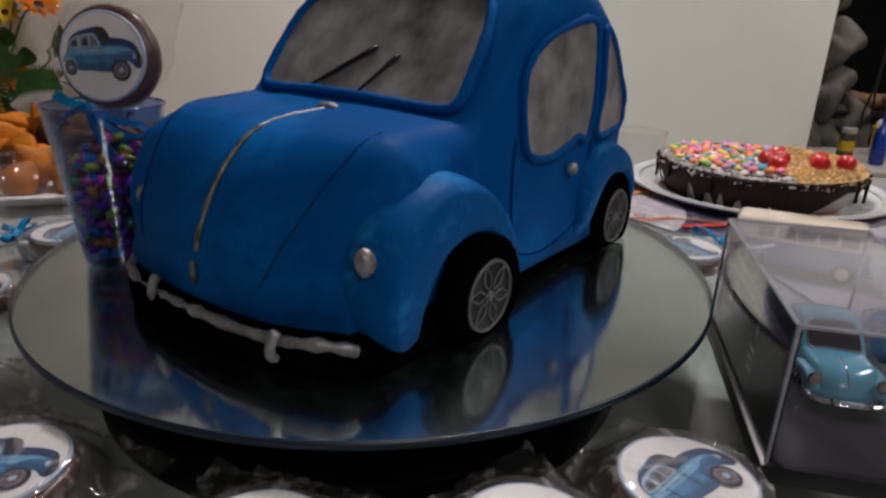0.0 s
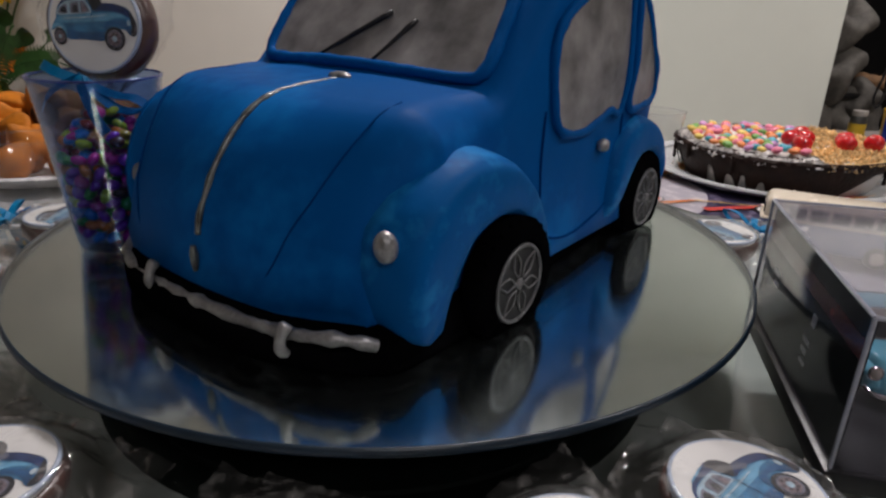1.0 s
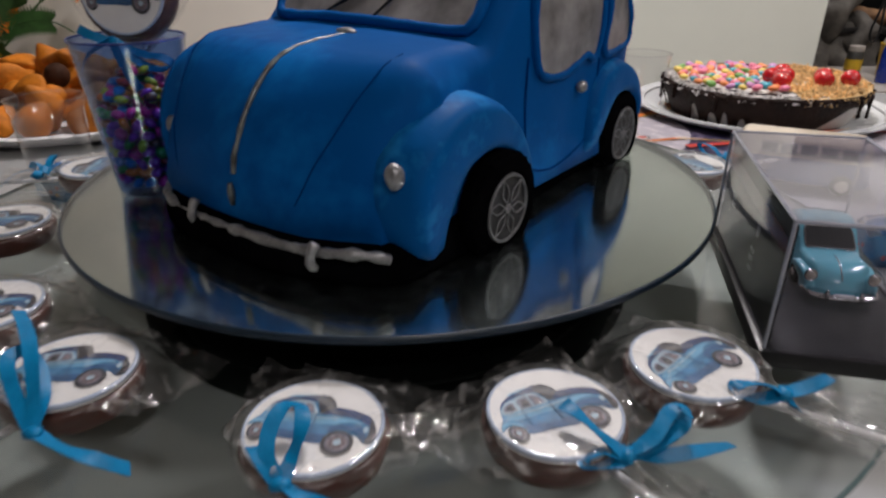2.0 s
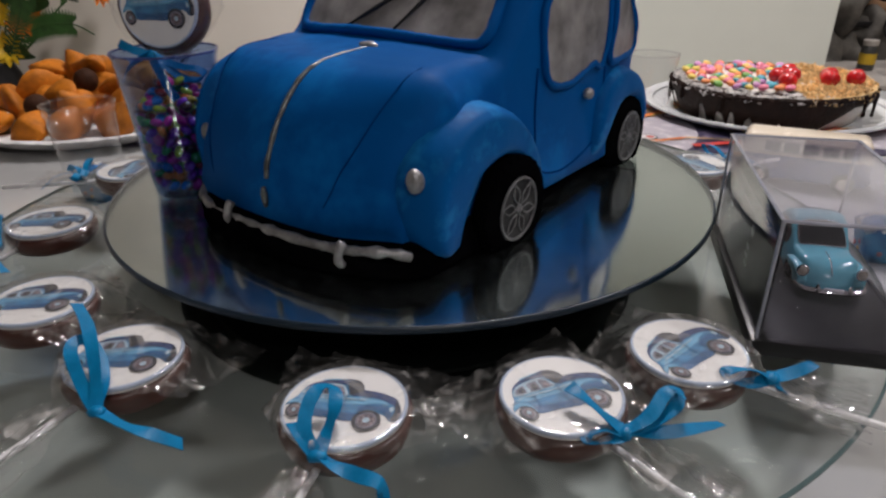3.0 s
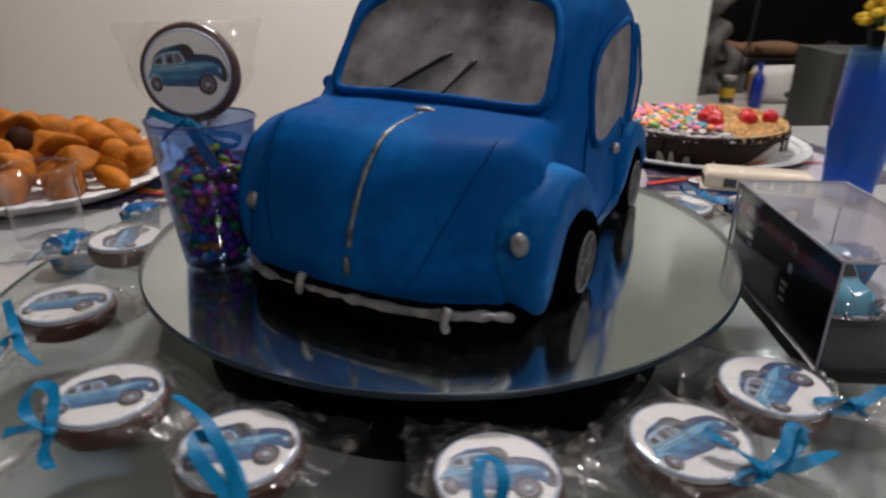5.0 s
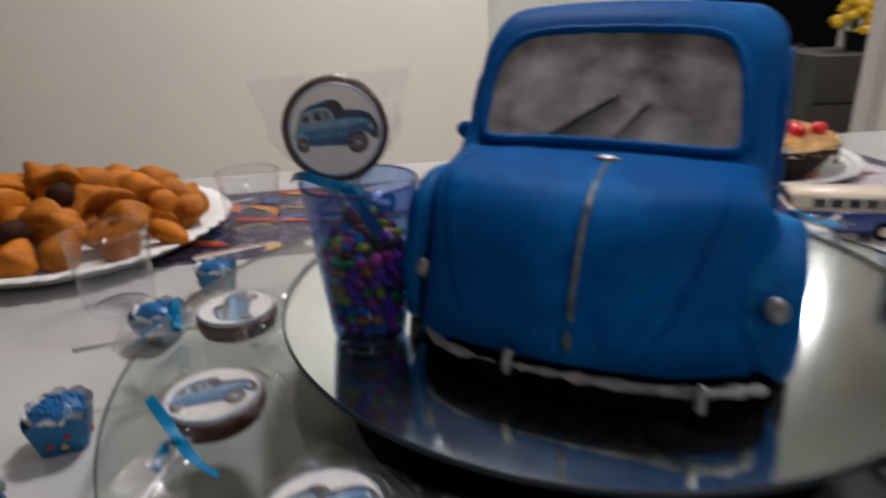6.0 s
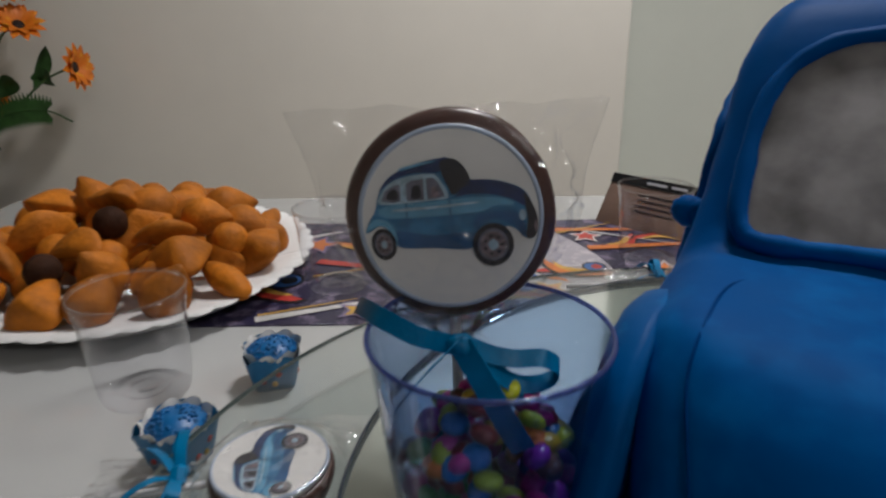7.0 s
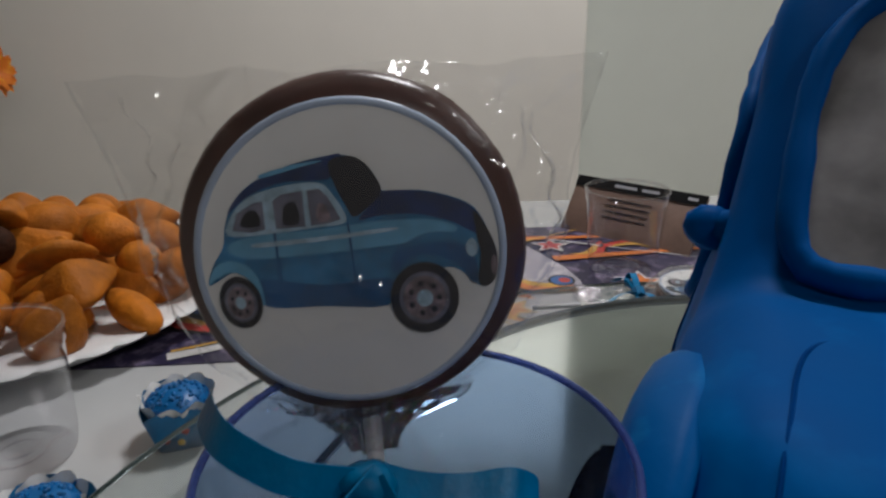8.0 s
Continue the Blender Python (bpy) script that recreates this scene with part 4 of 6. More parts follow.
# ribbons of the front lollies, as laid round each stick
BOWS = {
    0: [[(-0.0284, 0.0397, 0.02), (-0.0072, 0.032, 0.028), (0.0091, 0.023, 0.036), (0.0102, 0.0136, 0.036), (-0.0045, 0.0167, 0.032), (-0.0176, 0.026, 0.026), (-0.0267, 0.0383, 0.02)], [(-0.0267, 0.0383, 0.021), (-0.0132, 0.0259, 0.032), (0.011, 0.0095, 0.042), (0.0393, -0.0038, 0.042)], [(-0.0284, 0.0397, 0.02), (-0.0472, 0.0398, 0.018), (-0.0634, 0.0366, 0.016), (-0.0726, 0.0279, 0.006)]],
    1: [[(-0.0026, 0.0366, 0.02), (0.0065, 0.0297, 0.026), (0.0094, 0.0191, 0.033), (0.0078, 0.0093, 0.036), (0.0011, 0.0075, 0.035), (-0.0034, 0.0167, 0.031), (-0.0026, 0.0252, 0.024), (-0.0033, 0.0354, 0.02)], [(-0.0026, 0.0366, 0.02), (0.0058, 0.0326, 0.024), (0.0141, 0.0286, 0.028)], [(-0.0035, 0.0363, 0.02), (-0.0138, 0.0398, 0.019), (-0.0254, 0.0408, 0.018), (-0.0359, 0.0411, 0.016), (-0.0371, 0.0418, 0.004)]],
    2: [[(-0.0007, 0.0396, 0.02), (0.0034, 0.0306, 0.026), (0.0047, 0.0187, 0.03), (0.0039, 0.0073, 0.031)], [(-0.0007, 0.0396, 0.02), (-0.0129, 0.0439, 0.026), (-0.0263, 0.0425, 0.031), (-0.0335, 0.045, 0.032), (-0.0273, 0.0488, 0.027), (-0.0137, 0.046, 0.021), (-0.0014, 0.0403, 0.02)], [(-0.0007, 0.0396, 0.02), (0.0068, 0.0329, 0.022), (0.0155, 0.0291, 0.02), (0.0139, 0.0319, 0.017), (0.0065, 0.0372, 0.018), (0.0, 0.0404, 0.02)], [(-0.0014, 0.0403, 0.02), (-0.0131, 0.0482, 0.018), (-0.0284, 0.0552, 0.016), (-0.0473, 0.0641, 0.015)]],
    3: [[(0.0068, 0.0439, 0.02), (0.01, 0.0332, 0.024), (0.0155, 0.0225, 0.023), (0.0173, 0.0234, 0.019), (0.0136, 0.035, 0.018), (0.0073, 0.043, 0.02)], [(0.0068, 0.0439, 0.02), (-0.0026, 0.0536, 0.021), (-0.0121, 0.0634, 0.024)], [(0.0055, 0.0443, 0.02), (0.0054, 0.0488, 0.016), (-0.0017, 0.0519, 0.005)]],
    4: [[(-0.0098, 0.0373, 0.02), (0.0042, 0.0418, 0.024), (0.0156, 0.0378, 0.03), (0.0193, 0.0286, 0.033), (0.0109, 0.0242, 0.031), (-0.0048, 0.0324, 0.026), (-0.0091, 0.0366, 0.02)], [(-0.0098, 0.0373, 0.02), (0.0043, 0.039, 0.016), (0.0239, 0.0506, 0.01)], [(-0.0098, 0.0373, 0.02), (-0.0206, 0.0463, 0.014), (-0.0263, 0.0462, 0.008)]],
    5: [[(-0.0041, 0.0501, 0.02), (0.0116, 0.0381, 0.024), (0.0356, 0.0187, 0.026)], [(-0.0041, 0.0501, 0.02), (-0.0247, 0.0666, 0.02), (-0.0385, 0.0686, 0.012)], [(-0.0041, 0.0501, 0.02), (0.0037, 0.0522, 0.016), (0.0048, 0.0656, 0.008)]],
}
for i, (x, y, heading, face, size) in enumerate(LOLLIES):
    pop = lolly(11 + i, face - heading, 0.042 if i in BOWS else 0.050)
    if i in BOWS:
        for pts in BOWS[i]:
            line = spline(pts, 6)
            sides = []
            for k in range(len(line)):
                d = (line[min(k + 1, len(line) - 1)] - line[max(k - 1, 0)]).normalized()
                s = d.cross(Vector((0, 0, 1)))
                sides.append(s.normalized() * 0.8 + Vector((0, 0, 0.4 * math.sin(k * 0.3 + i))))
            hard(part("ribbon", strip(line, 0.0070, sides), RIBBON, pop, "turquoise satin ribbon"))
        part("knot", ball(0.0045, Matrix.Translation(BOWS[i][0][0]), 2, rough=0.45, freq=260, squash=(1.15, 0.9, 0.65)), RIBBON, pop)
    else:
        bow_ribbon(pop, (0, 0.050, 0.013), 40 + i, 1.1 * size)
    pop.matrix_basis = pose(x, y, 0.0003, 0, 0, heading)

# the lolly standing in the candy cup, face to the front, leaning back a little
pop = lolly(31, 180, 0.042, False)
pop["label"] = "chocolate disc lolly with printed car icing standing in the candy cup"
FACE = Vector((-0.04, -0.98, 0.16)).normalized()
down = (Vector((0.03, 0, -1)) - FACE * FACE.dot(Vector((0.03, 0, -1)))).normalized()
right = down.cross(FACE)
stand_m = Matrix((right, down, FACE)).transposed().to_4x4()
stand_m.translation = Vector((-0.151, 0.538, 0.1865)) - FACE * 0.020
pop.matrix_basis = stand_m
back_m = stand_m.inverted()
for pts, w, tilt in (
        # a broad tail over the cup's edge up to the knot, a tail and a loop hanging into the cup
        ([(-0.186, 0.540, 0.153), (-0.182, 0.525, 0.159), (-0.175, 0.511, 0.162), (-0.164, 0.505, 0.1585), (-0.155, 0.506, 0.155), (-0.149, 0.508, 0.152)], 0.0066, (0.45, 0.35, 0.8)),
        ([(-0.150, 0.507, 0.154), (-0.145, 0.501, 0.147), (-0.140, 0.497, 0.139), (-0.135, 0.494, 0.130), (-0.130, 0.494, 0.121)], 0.0085, (0.8, -0.2, 0.5)),
        ([(-0.149, 0.508, 0.154), (-0.141, 0.511, 0.148), (-0.131, 0.515, 0.143), (-0.120, 0.518, 0.141), (-0.114, 0.519, 0.136), (-0.119, 0.517, 0.132), (-0.131, 0.512, 0.135), (-0.144, 0.508, 0.148)], 0.0075, (0.2, 0.9, 0.45)),
        ([(-0.150, 0.508, 0.155), (-0.158, 0.500, 0.151), (-0.166, 0.496, 0.144), (-0.171, 0.497, 0.136)], 0.0075, (0.5, -0.3, 0.8))):
    line = [back_m @ p for p in spline(pts, 6)]
    side = back_m.to_3x3() @ Vector(tilt)
    hard(part("ribbon", strip(line, w, [side] * len(line)), RIBBON, pop, "turquoise satin ribbon"))
part("knot", ball(0.0052, back_m @ Matrix.Translation((-0.149, 0.508, 0.153)), 2, rough=0.35, freq=240, squash=(1.2, 0.8, 0.75)), RIBBON, pop)

# ---- candy cup on the plate ----
cup = thing("candy_cup", "tapered blue-tinted plastic cup filled with coloured candies", "cup", pose(-0.140, 0.510, PLATE))
part("cup_wall", lathe([(0.0272, 0.002), (0.0285, 0.010), (0.0400, 0.113), (0.0408, 0.1145), (0.0402, 0.1155), (0.0392, 0.1145), (0.0277, 0.011), (0.0262, 0.005)], 64), CUP_BLUE, cup)
part("cup_rim", tube([(0.0402 * math.cos(a), 0.0402 * math.sin(a), 0.1155) for a in (2 * math.pi * k / 64 for k in range(64))], 0.0009, 6, True), CUP_RIM, cup)
part("cup_base", lathe([(0, 0.006), (0.025, 0.006), (0.0272, 0.002), (0.0266, 0.0003), (0.024, 0.0003), (0.023, 0.003), (0, 0.003)], 64), CUP_BLUE, cup)
CANDY_COLOURS = [("purple", (0.24, 0.02, 0.34)), ("magenta", (0.62, 0.02, 0.24)), ("orange", (0.80, 0.19, 0.01)), ("lime", (0.48, 0.52, 0.02)), ("green", (0.03, 0.30, 0.05)), ("blue", (0.0, 0.18, 0.45)), ("brown", (0.09, 0.03, 0.012)), ("red", (0.30, 0.015, 0.012)), ("yellow", (0.55, 0.34, 0.01))]
CANDY_MESH = []
for name, colour in CANDY_COLOURS:
    me = bpy.data.meshes.new("candy")
    bm = ball(0.0052, None, 2, squash=(1, 1, 0.62))
    bm.to_mesh(me)
    bm.free()
    me.polygons.foreach_set("use_smooth", [True] * len(me.polygons))
    me.materials.append(mat(name + "_candy_shell", colour, 0.3, vary=0.12, scale=200, coat=0.3))
    CANDY_MESH.append((name, me))


def candy(place, turn, mesh, label, group, s=1.0):
    ob = new("candy", mesh)
    ob.matrix_basis = Matrix.LocRotScale(place, Euler(turn), Vector((s, s, s)))
    return tagged(ob, label, "candy", group)


rnd = random.Random(5)
z = 0.011
while z < 0.0650:
    room = 0.0279 + (z - 0.011) * 0.1117 - 0.0062
    for r, count in ((room, round(2 * math.pi * room / 0.0094)), (room - 0.0092, round(2 * math.pi * (room - 0.0092) / 0.0105))):
        shift = rnd.random() * 6
        for k in range(count):
            a = shift + 2 * math.pi * k / max(1, count)
            name, me = rnd.choice(CANDY_MESH + [CANDY_MESH[k] for k in (0, 0, 1, 1, 1, 2, 2, 4, 4, 5)])
            candy((-0.140 + r * math.cos(a), 0.510 + r * math.sin(a), PLATE + z + rnd.uniform(-0.0015, 0.0015)), [rnd.uniform(-1.2, 1.2) for _ in range(3)], me, f"glossy {name} sugar-shelled candy in the cup", "candies in the cup")
    z += 0.0076
for k in range(52):
    a, r = rnd.random() * 6.28, 0.027 * rnd.random() ** 0.5
    name, me = rnd.choice(CANDY_MESH)
    candy((-0.140 + r * math.cos(a), 0.510 + r * math.sin(a), PLATE + 0.0735 + (0.016 if r < 0.009 else 0.009 if r < 0.016 else 0.004 if r < 0.022 else 0) + rnd.uniform(0, 0.003)), [rnd.uniform(-0.6, 0.6) for _ in range(3)], me, f"glossy {name} sugar-shelled candy in the cup", "candies in the cup")

# ---- clear disposable cups ----


def clear_cup(x, y, height=0.093, r0=0.035, r1=0.0435):
    c = thing("plastic_cup", "empty clear disposable plastic cup on the table", "cup", pose(x, y, TABLE), "clear plastic cups")
    part("cup_wall", lathe([(r0, 0.002), (r0 + 0.002, 0.012), (r1 - 0.0015, height * 0.86), (r1 - 0.0002, height * 0.87), (r1, height - 0.002)], 48), CUP_CLEAR, c)
    part("cup_rim", lathe([(r1 - 0.0004, height - 0.002), (r1 + 0.0013, height - 0.0012), (r1 + 0.0013, height + 0.0006), (r1 - 0.0004, height + 0.001)], 48, close=True), CUP_CLEAR, c)
    part("cup_base", lathe([(0, 0.004), (0.009, 0.004), (0.0105, 0.0055), (0.012, 0.004), (0.019, 0.004), (0.0205, 0.0055), (0.022, 0.004), (r0 - 0.006, 0.004), (r0 - 0.001, 0.0003), (r0, 0.002)], 48), CUP_CLEAR, c)


for x, y in ((-0.398, 0.795), (-0.262, 1.003), (0.113, 1.052), (0.418, 1.150), (0.800, 0.775)):
    clear_cup(x, y)

# ---- stack of blue cups ----
stack = thing("cup_stack", "tall stack of nested translucent deep blue plastic cups", "cup stack", pose(0.682, 0.805, TABLE, 0, 1.5, 0))
for k in range(9):
    z0 = 0.004 + k * 0.0135
    part("cup", lathe([(0, z0), (0.031, z0), (0.0325, z0 + 0.004), (0.0425, z0 + 0.098), (0.0428, z0 + 0.099), (0.0428, z0 + 0.1005)], 40), STACK_LIGHT if k > 6 else STACK_BLUE, stack)

# ---- small paper pots ----
POT_BLUE = mat("turquoise_paper_pot", (0.002, 0.135, 0.31), 0.5, vary=0.15, scale=80)
POT_PAPER = mat("white_frilled_paper", (0.72, 0.70, 0.66), 0.7, vary=0.1, scale=80)
SPRINKLE = mat("turquoise_sprinkles", (0.0, 0.10, 0.29), 0.4, vary=0.3, island=0.4)
DOT_RED, DOT_YELLOW = mat("red_print", (0.35, 0.02, 0.015), 0.5), mat("yellow_print", (0.5, 0.3, 0.02), 0.5)


def paper_pot(x, y, turn_by, seed):
    rnd = random.Random(seed)
    pot = thing("sweet_pot", "small turquoise paper pot with frilled paper and blue sprinkled sweet", "sweet pot", pose(x, y, TABLE, 0, 0, turn_by) @ Matrix.Scale(1.32, 4), "sweet pots on the table")
    bm = bmesh.new()
    rings = []
    for z, w in ((0.0, 0.0125), (0.011, 0.0148), (0.022, 0.0172)):
        ring = []
        for k in range(32):
            a = 2 * math.pi * k / 32
            q = 1 / max(abs(math.cos(a)), abs(math.sin(a)))
            q = min(q, 1.28)
            lift = 0.004 * abs(math.sin(4 * a)) if z > 0.02 else 0
            ring.append(bm.verts.new((w * q * math.cos(a), w * q * math.sin(a), z + lift)))
        rings.append(ring)
    for a, b in zip(rings, rings[1:]):
        for k in range(32):
            bm.faces.new((a[k], a[(k + 1) % 32], b[(k + 1) % 32], b[k]))
    bm.faces.new(rings[0][::-1])
    part("pot", bm, POT_BLUE, pot)

    def frill(s, t):
        a = 2 * math.pi * s
        w = 0.0140 + 0.0040 * t + 0.0012 * t * math.sin(9 * a)
        return Vector((w * math.cos(a), w * math.sin(a), 0.014 + 0.0105 * t + 0.0035 * t * abs(math.sin(4.5 * a))))

    part("frill", sheet(frill, 72, 5), POT_PAPER, pot, "frilled whitish paper cup")
    bm = ball(0.0150, pose(0, 0, 0.021), 3, rough=0.12, freq=200, squash=(1.05, 1.05, 0.55))
    sweet = part("sweet", bm, SPRINKLE, pot, "blue sprinkled chocolate sweet")
    bm = bmesh.new()
    for k in range(170):
        v = Vector((rnd.gauss(0, 1), rnd.gauss(0, 1), abs(rnd.gauss(0, 1)))).normalized()
        p = Vector((v.x * 0.0155, v.y * 0.0155, 0.021 + v.z * 0.0085))
        ball(0.0011, Matrix.Translation(p), 1, bm)
    tagged(part("sprinkle_coating", bm, SPRINKLE, sweet), kind="stuff")
    for k in range(4):
        face = pose(0, 0, 0, 0, 0, 90 * k + rnd.uniform(-8, 8))
        for dx, dz, m in ((-0.005, 0.008, DOT_RED), (0.002, 0.006, DOT_YELLOW), (0.005, 0.013, DOT_RED)):
            part("print_dot", ball(0.0022, face @ pose(dx, -0.0136 - 0.22 * dz * 0.62, dz), 1, squash=(1, 0.35, 1)), m, pot)


for i, (x, y, a) in enumerate(((-0.293, 0.805, 12), (-0.338, 0.705, -20), (-0.382, 0.548, 8), (-0.405, 0.445, 30), (0.505, 0.435, 20), (0.492, 0.560, -15))):
    paper_pot(x, y, a, 70 + i)

# ---- printed runner on the table ----
PAPER_NAVY = mat("runner_navy_print", (0.03, 0.025, 0.07), 0.35, vary=0.3, scale=45, second=(0.20, 0.16, 0.24), cover=0.52)
PAPER_PALE = mat("runner_pale_print", (0.40, 0.37, 0.42), 0.35, vary=0.15, scale=60, second=(0.52, 0.48, 0.50), cover=0.5)
SHAPES = [mat("runner_" + n, c, 0.4, vary=0.2, scale=40) for n, c in (("red", (0.42, 0.035, 0.025)), ("orange", (0.55, 0.16, 0.03)), ("yellow", (0.56, 0.33, 0.06)), ("white", (0.55, 0.53, 0.52)), ("lilac", (0.20, 0.16, 0.28)), ("black", (0.01, 0.01, 0.012)), ("blue", (0.03, 0.10, 0.28)))]
runner = thing("table_runner", "glossy paper runner printed with flames and racing shapes", "table runner", pose(0.08, 1.045, TABLE, 0, 0, -2))
part("sheet", box((-0.86, -0.155, 0.0003), (0.78, 0.16, 0.0012)), PAPER_NAVY, runner, "", False)
for x0, x1 in ((-0.15, -0.07), (0.20, 0.33), (0.46, 0.70)):       # pale printed fields
    pts = [(x0, -0.152), ((x0 + x1) / 2, -0.12), (x1, -0.15), (x1 + 0.05, -0.02), (x1 - 0.01, 0.13), ((x0 + x1) / 2, 0.155), (x0 - 0.04, 0.10), (x0 + 0.02, 0.0)]
    part("printed_field", flat([(p.x, p.y) for p in spline([(x, y, 0) for x, y in pts], 4, True)], 0.00125, thick=0.0002), PAPER_PALE, runner, "pale lilac printed field", False)
rnd = random.Random(3)


def flame(cx, cy, length, width, turn_by):
    """A curved pointed tongue."""
    up, back = [], []
    for j in range(9):
        t = j / 8
        w = width * math.sin(math.pi * min(1, 0.1 + 0.9 * t)) ** 0.8 * (1 - 0.6 * t)
        x, y = length * (t - 0.5), 0.35 * length * math.sin(2.6 * t) - 0.12 * length
        up.append((x, y + w))
        back.append((x, y - w))
    return place_shape(up + back[::-1], cx, cy, turn_by)


def star(cx, cy, size, n, turn_by):
    return place_shape([(size * (1 if j % 2 == 0 else 0.45) * math.cos(math.pi * j / n), size * (1 if j % 2 == 0 else 0.45) * math.sin(math.pi * j / n)) for j in range(2 * n)], cx, cy, turn_by)


def place_shape(pts, cx, cy, turn_by):
    c, s = math.cos(turn_by), math.sin(turn_by)
    return [(max(-0.855, min(0.775, cx + x * c - y * s)), max(-0.15, min(0.155, cy + x * s + y * c))) for x, y in pts]


layer = 0
for k in range(92):
    cx, cy, turn_by = -0.84 + 1.6 * (k + rnd.random()) / 92, rnd.uniform(-0.135, 0.14), rnd.uniform(0, 6.28)
    kind = k % 4
    if kind == 0:                     # flame: black outline, red, orange or yellow heart
        n, w = rnd.uniform(0.07, 0.13), rnd.uniform(0.012, 0.022)
        shapes = [(flame(cx, cy, n, w, turn_by), 5), (flame(cx, cy, n * 0.9, w * 0.78, turn_by), rnd.choice((0, 1))), (flame(cx, cy, n * 0.6, w * 0.4, turn_by), 2)]
    elif kind == 1:                   # ring eye
        r = rnd.uniform(0.012, 0.024)
        shapes = [(disc_points(cx, cy, r, 16), 5), (disc_points(cx, cy, r * 0.82, 16), rnd.choice((3, 6, 3))), (disc_points(cx + r * 0.2, cy, r * 0.45, 12), rnd.choice((5, 6, 0)))]
    elif kind == 2:                   # star burst
        r = rnd.uniform(0.022, 0.045)
        shapes = [(star(cx, cy, r, 5, turn_by), rnd.choice((3, 4, 2))), (star(cx, cy, r * 0.72, 5, turn_by), rnd.choice((1, 0, 2)))]
    else:                             # speed stripe
        n = rnd.uniform(0.04, 0.10)
        shapes = [(place_shape([(-n, -0.007), (n, -0.003), (n * 0.9, 0.004), (-n, 0.007)], cx, cy, rnd.uniform(-0.5, 0.5)), rnd.choice((1, 3, 6, 0))), (place_shape([(-n, -0.002), (n * 0.8, -0.0005), (n * 0.8, 0.0005), (-n, 0.002)], cx, cy + 0.012, rnd.uniform(-0.5, 0.5)), rnd.choice((3, 2)))]
    for pts, colour in shapes:
        layer += 1
        part("printed_shape", flat([p for i, p in enumerate(pts) if i == 0 or p != pts[i - 1]], 0.0015 + 0.000012 * layer, thick=0.0001), SHAPES[colour], runner, "", False)

# ---- tray of fried snacks ----
TX, TY = -0.513, 1.052
FOIL = mat("white_card_tray", (0.62, 0.61, 0.60), 0.5, vary=0.04, scale=30)
DOILY = mat("white_paper_doily", (0.74, 0.73, 0.72), 0.7, vary=0.03, scale=40, bump=0.4, bscale=260)
tray = thing("snack_tray", "round card tray with a scalloped white paper doily", "tray", pose(TX, TY, TABLE) @ Matrix.Diagonal((1.1, 1.1, 1.0, 1.0)))
hard(part("tray", lathe([(0, 0.001), (0.12, 0.0005), (0.165, 0.006), (0.186, 0.021), (0.188, 0.0225), (0.184, 0.023), (0.163, 0.009), (0, 0.004)], 72), FOIL, tray))


def doily(s, t):
    a = 2 * math.pi * s
    r = 0.05 + (0.140 + 0.005 * abs(math.sin(a * 23)) ** 0.6 + 0.002 * noise.noise(Vector((math.cos(a) * 6, math.sin(a) * 6, 0)))) * t
    z = 0.010 + 0.0145 * min(1, max(0, (r - 0.13) / 0.055)) + 0.0015 * noise.noise(Vector((math.cos(a) * 4, math.sin(a) * 4, t * 3)))
    return Vector((r * math.cos(a), r * math.sin(a), z))


part("doily", sheet(doily, 276, 8, thick=0.0006), DOILY, tray, "scalloped white paper doily")
FRIED = mat("fried_crumb_crust", (0.42, 0.130, 0.007), 0.6, spec=0.25, vary=0.30, scale=45, fine=160, bump=0.6, bscale=380, per_object=0.22)
FRIED_DARK = mat("dark_fried_crust", (0.040, 0.016, 0.008), 0.7, spec=0.12, vary=0.3, scale=80, bump=0.6, bscale=400)


def snack_mesh(kind, seed):
    bm = bmesh.new()
    bmesh.ops.create_icosphere(bm, subdivisions=4, radius=1)
    for v in bm.verts:
        x, y, z = v.co
        if kind == "drop":            # teardrop
            k = 1.0 - 0.55 * max(0, z) ** 1.5
            x, y, z = x * k * 0.0205, y * k * 0.0205, (z + 0.1) * (0.031 if z > 0 else 0.021)
        elif kind == "moon":          # folded half-moon
            x, y, z = x * 0.030, y * 0.0105 * (1 - 0.25 * abs(x)), (z if z > 0 else z * 0.45) * 0.0225
            z -= 0.35 * x * x / 0.030 * 0.5
        elif kind == "pyramid":
            m = (abs(x) ** 3 + abs(y) ** 3) ** (1 / 3)
            a = math.atan2(y, x)
            q = 1 / (0.55 + 0.45 * math.cos(1.5 * ((a % (2 * math.pi / 3)) - math.pi / 3)) ** 2)
            k = 1.0 - 0.38 * max(0, z)
            x, y, z = x * 0.0225 * q ** 0.6 * k, y * 0.0225 * q ** 0.6 * k, (z if z > 0 else 0.45 * z) * 0.023
        elif kind == "roll":
            x, y, z = x * 0.031, y * 0.0125, z * 0.012
        else:
            x, y, z = x * 0.0165, y * 0.0165, z * 0.0158
        p = Vector((x, y, z))
        p *= 1 + 0.09 * noise.noise(p * 32 + Vector((seed, 0, 0))) + 0.025 * noise.noise(p * 150 + Vector((0, seed, 0)))
        v.co = p
    me = bpy.data.meshes.new("fried_snack")
    bm.to_mesh(me)
    bm.free()
    me.polygons.foreach_set("use_smooth", [True] * len(me.polygons))
    me.materials.append(FRIED_DARK if kind == "dark" else FRIED)
    return me


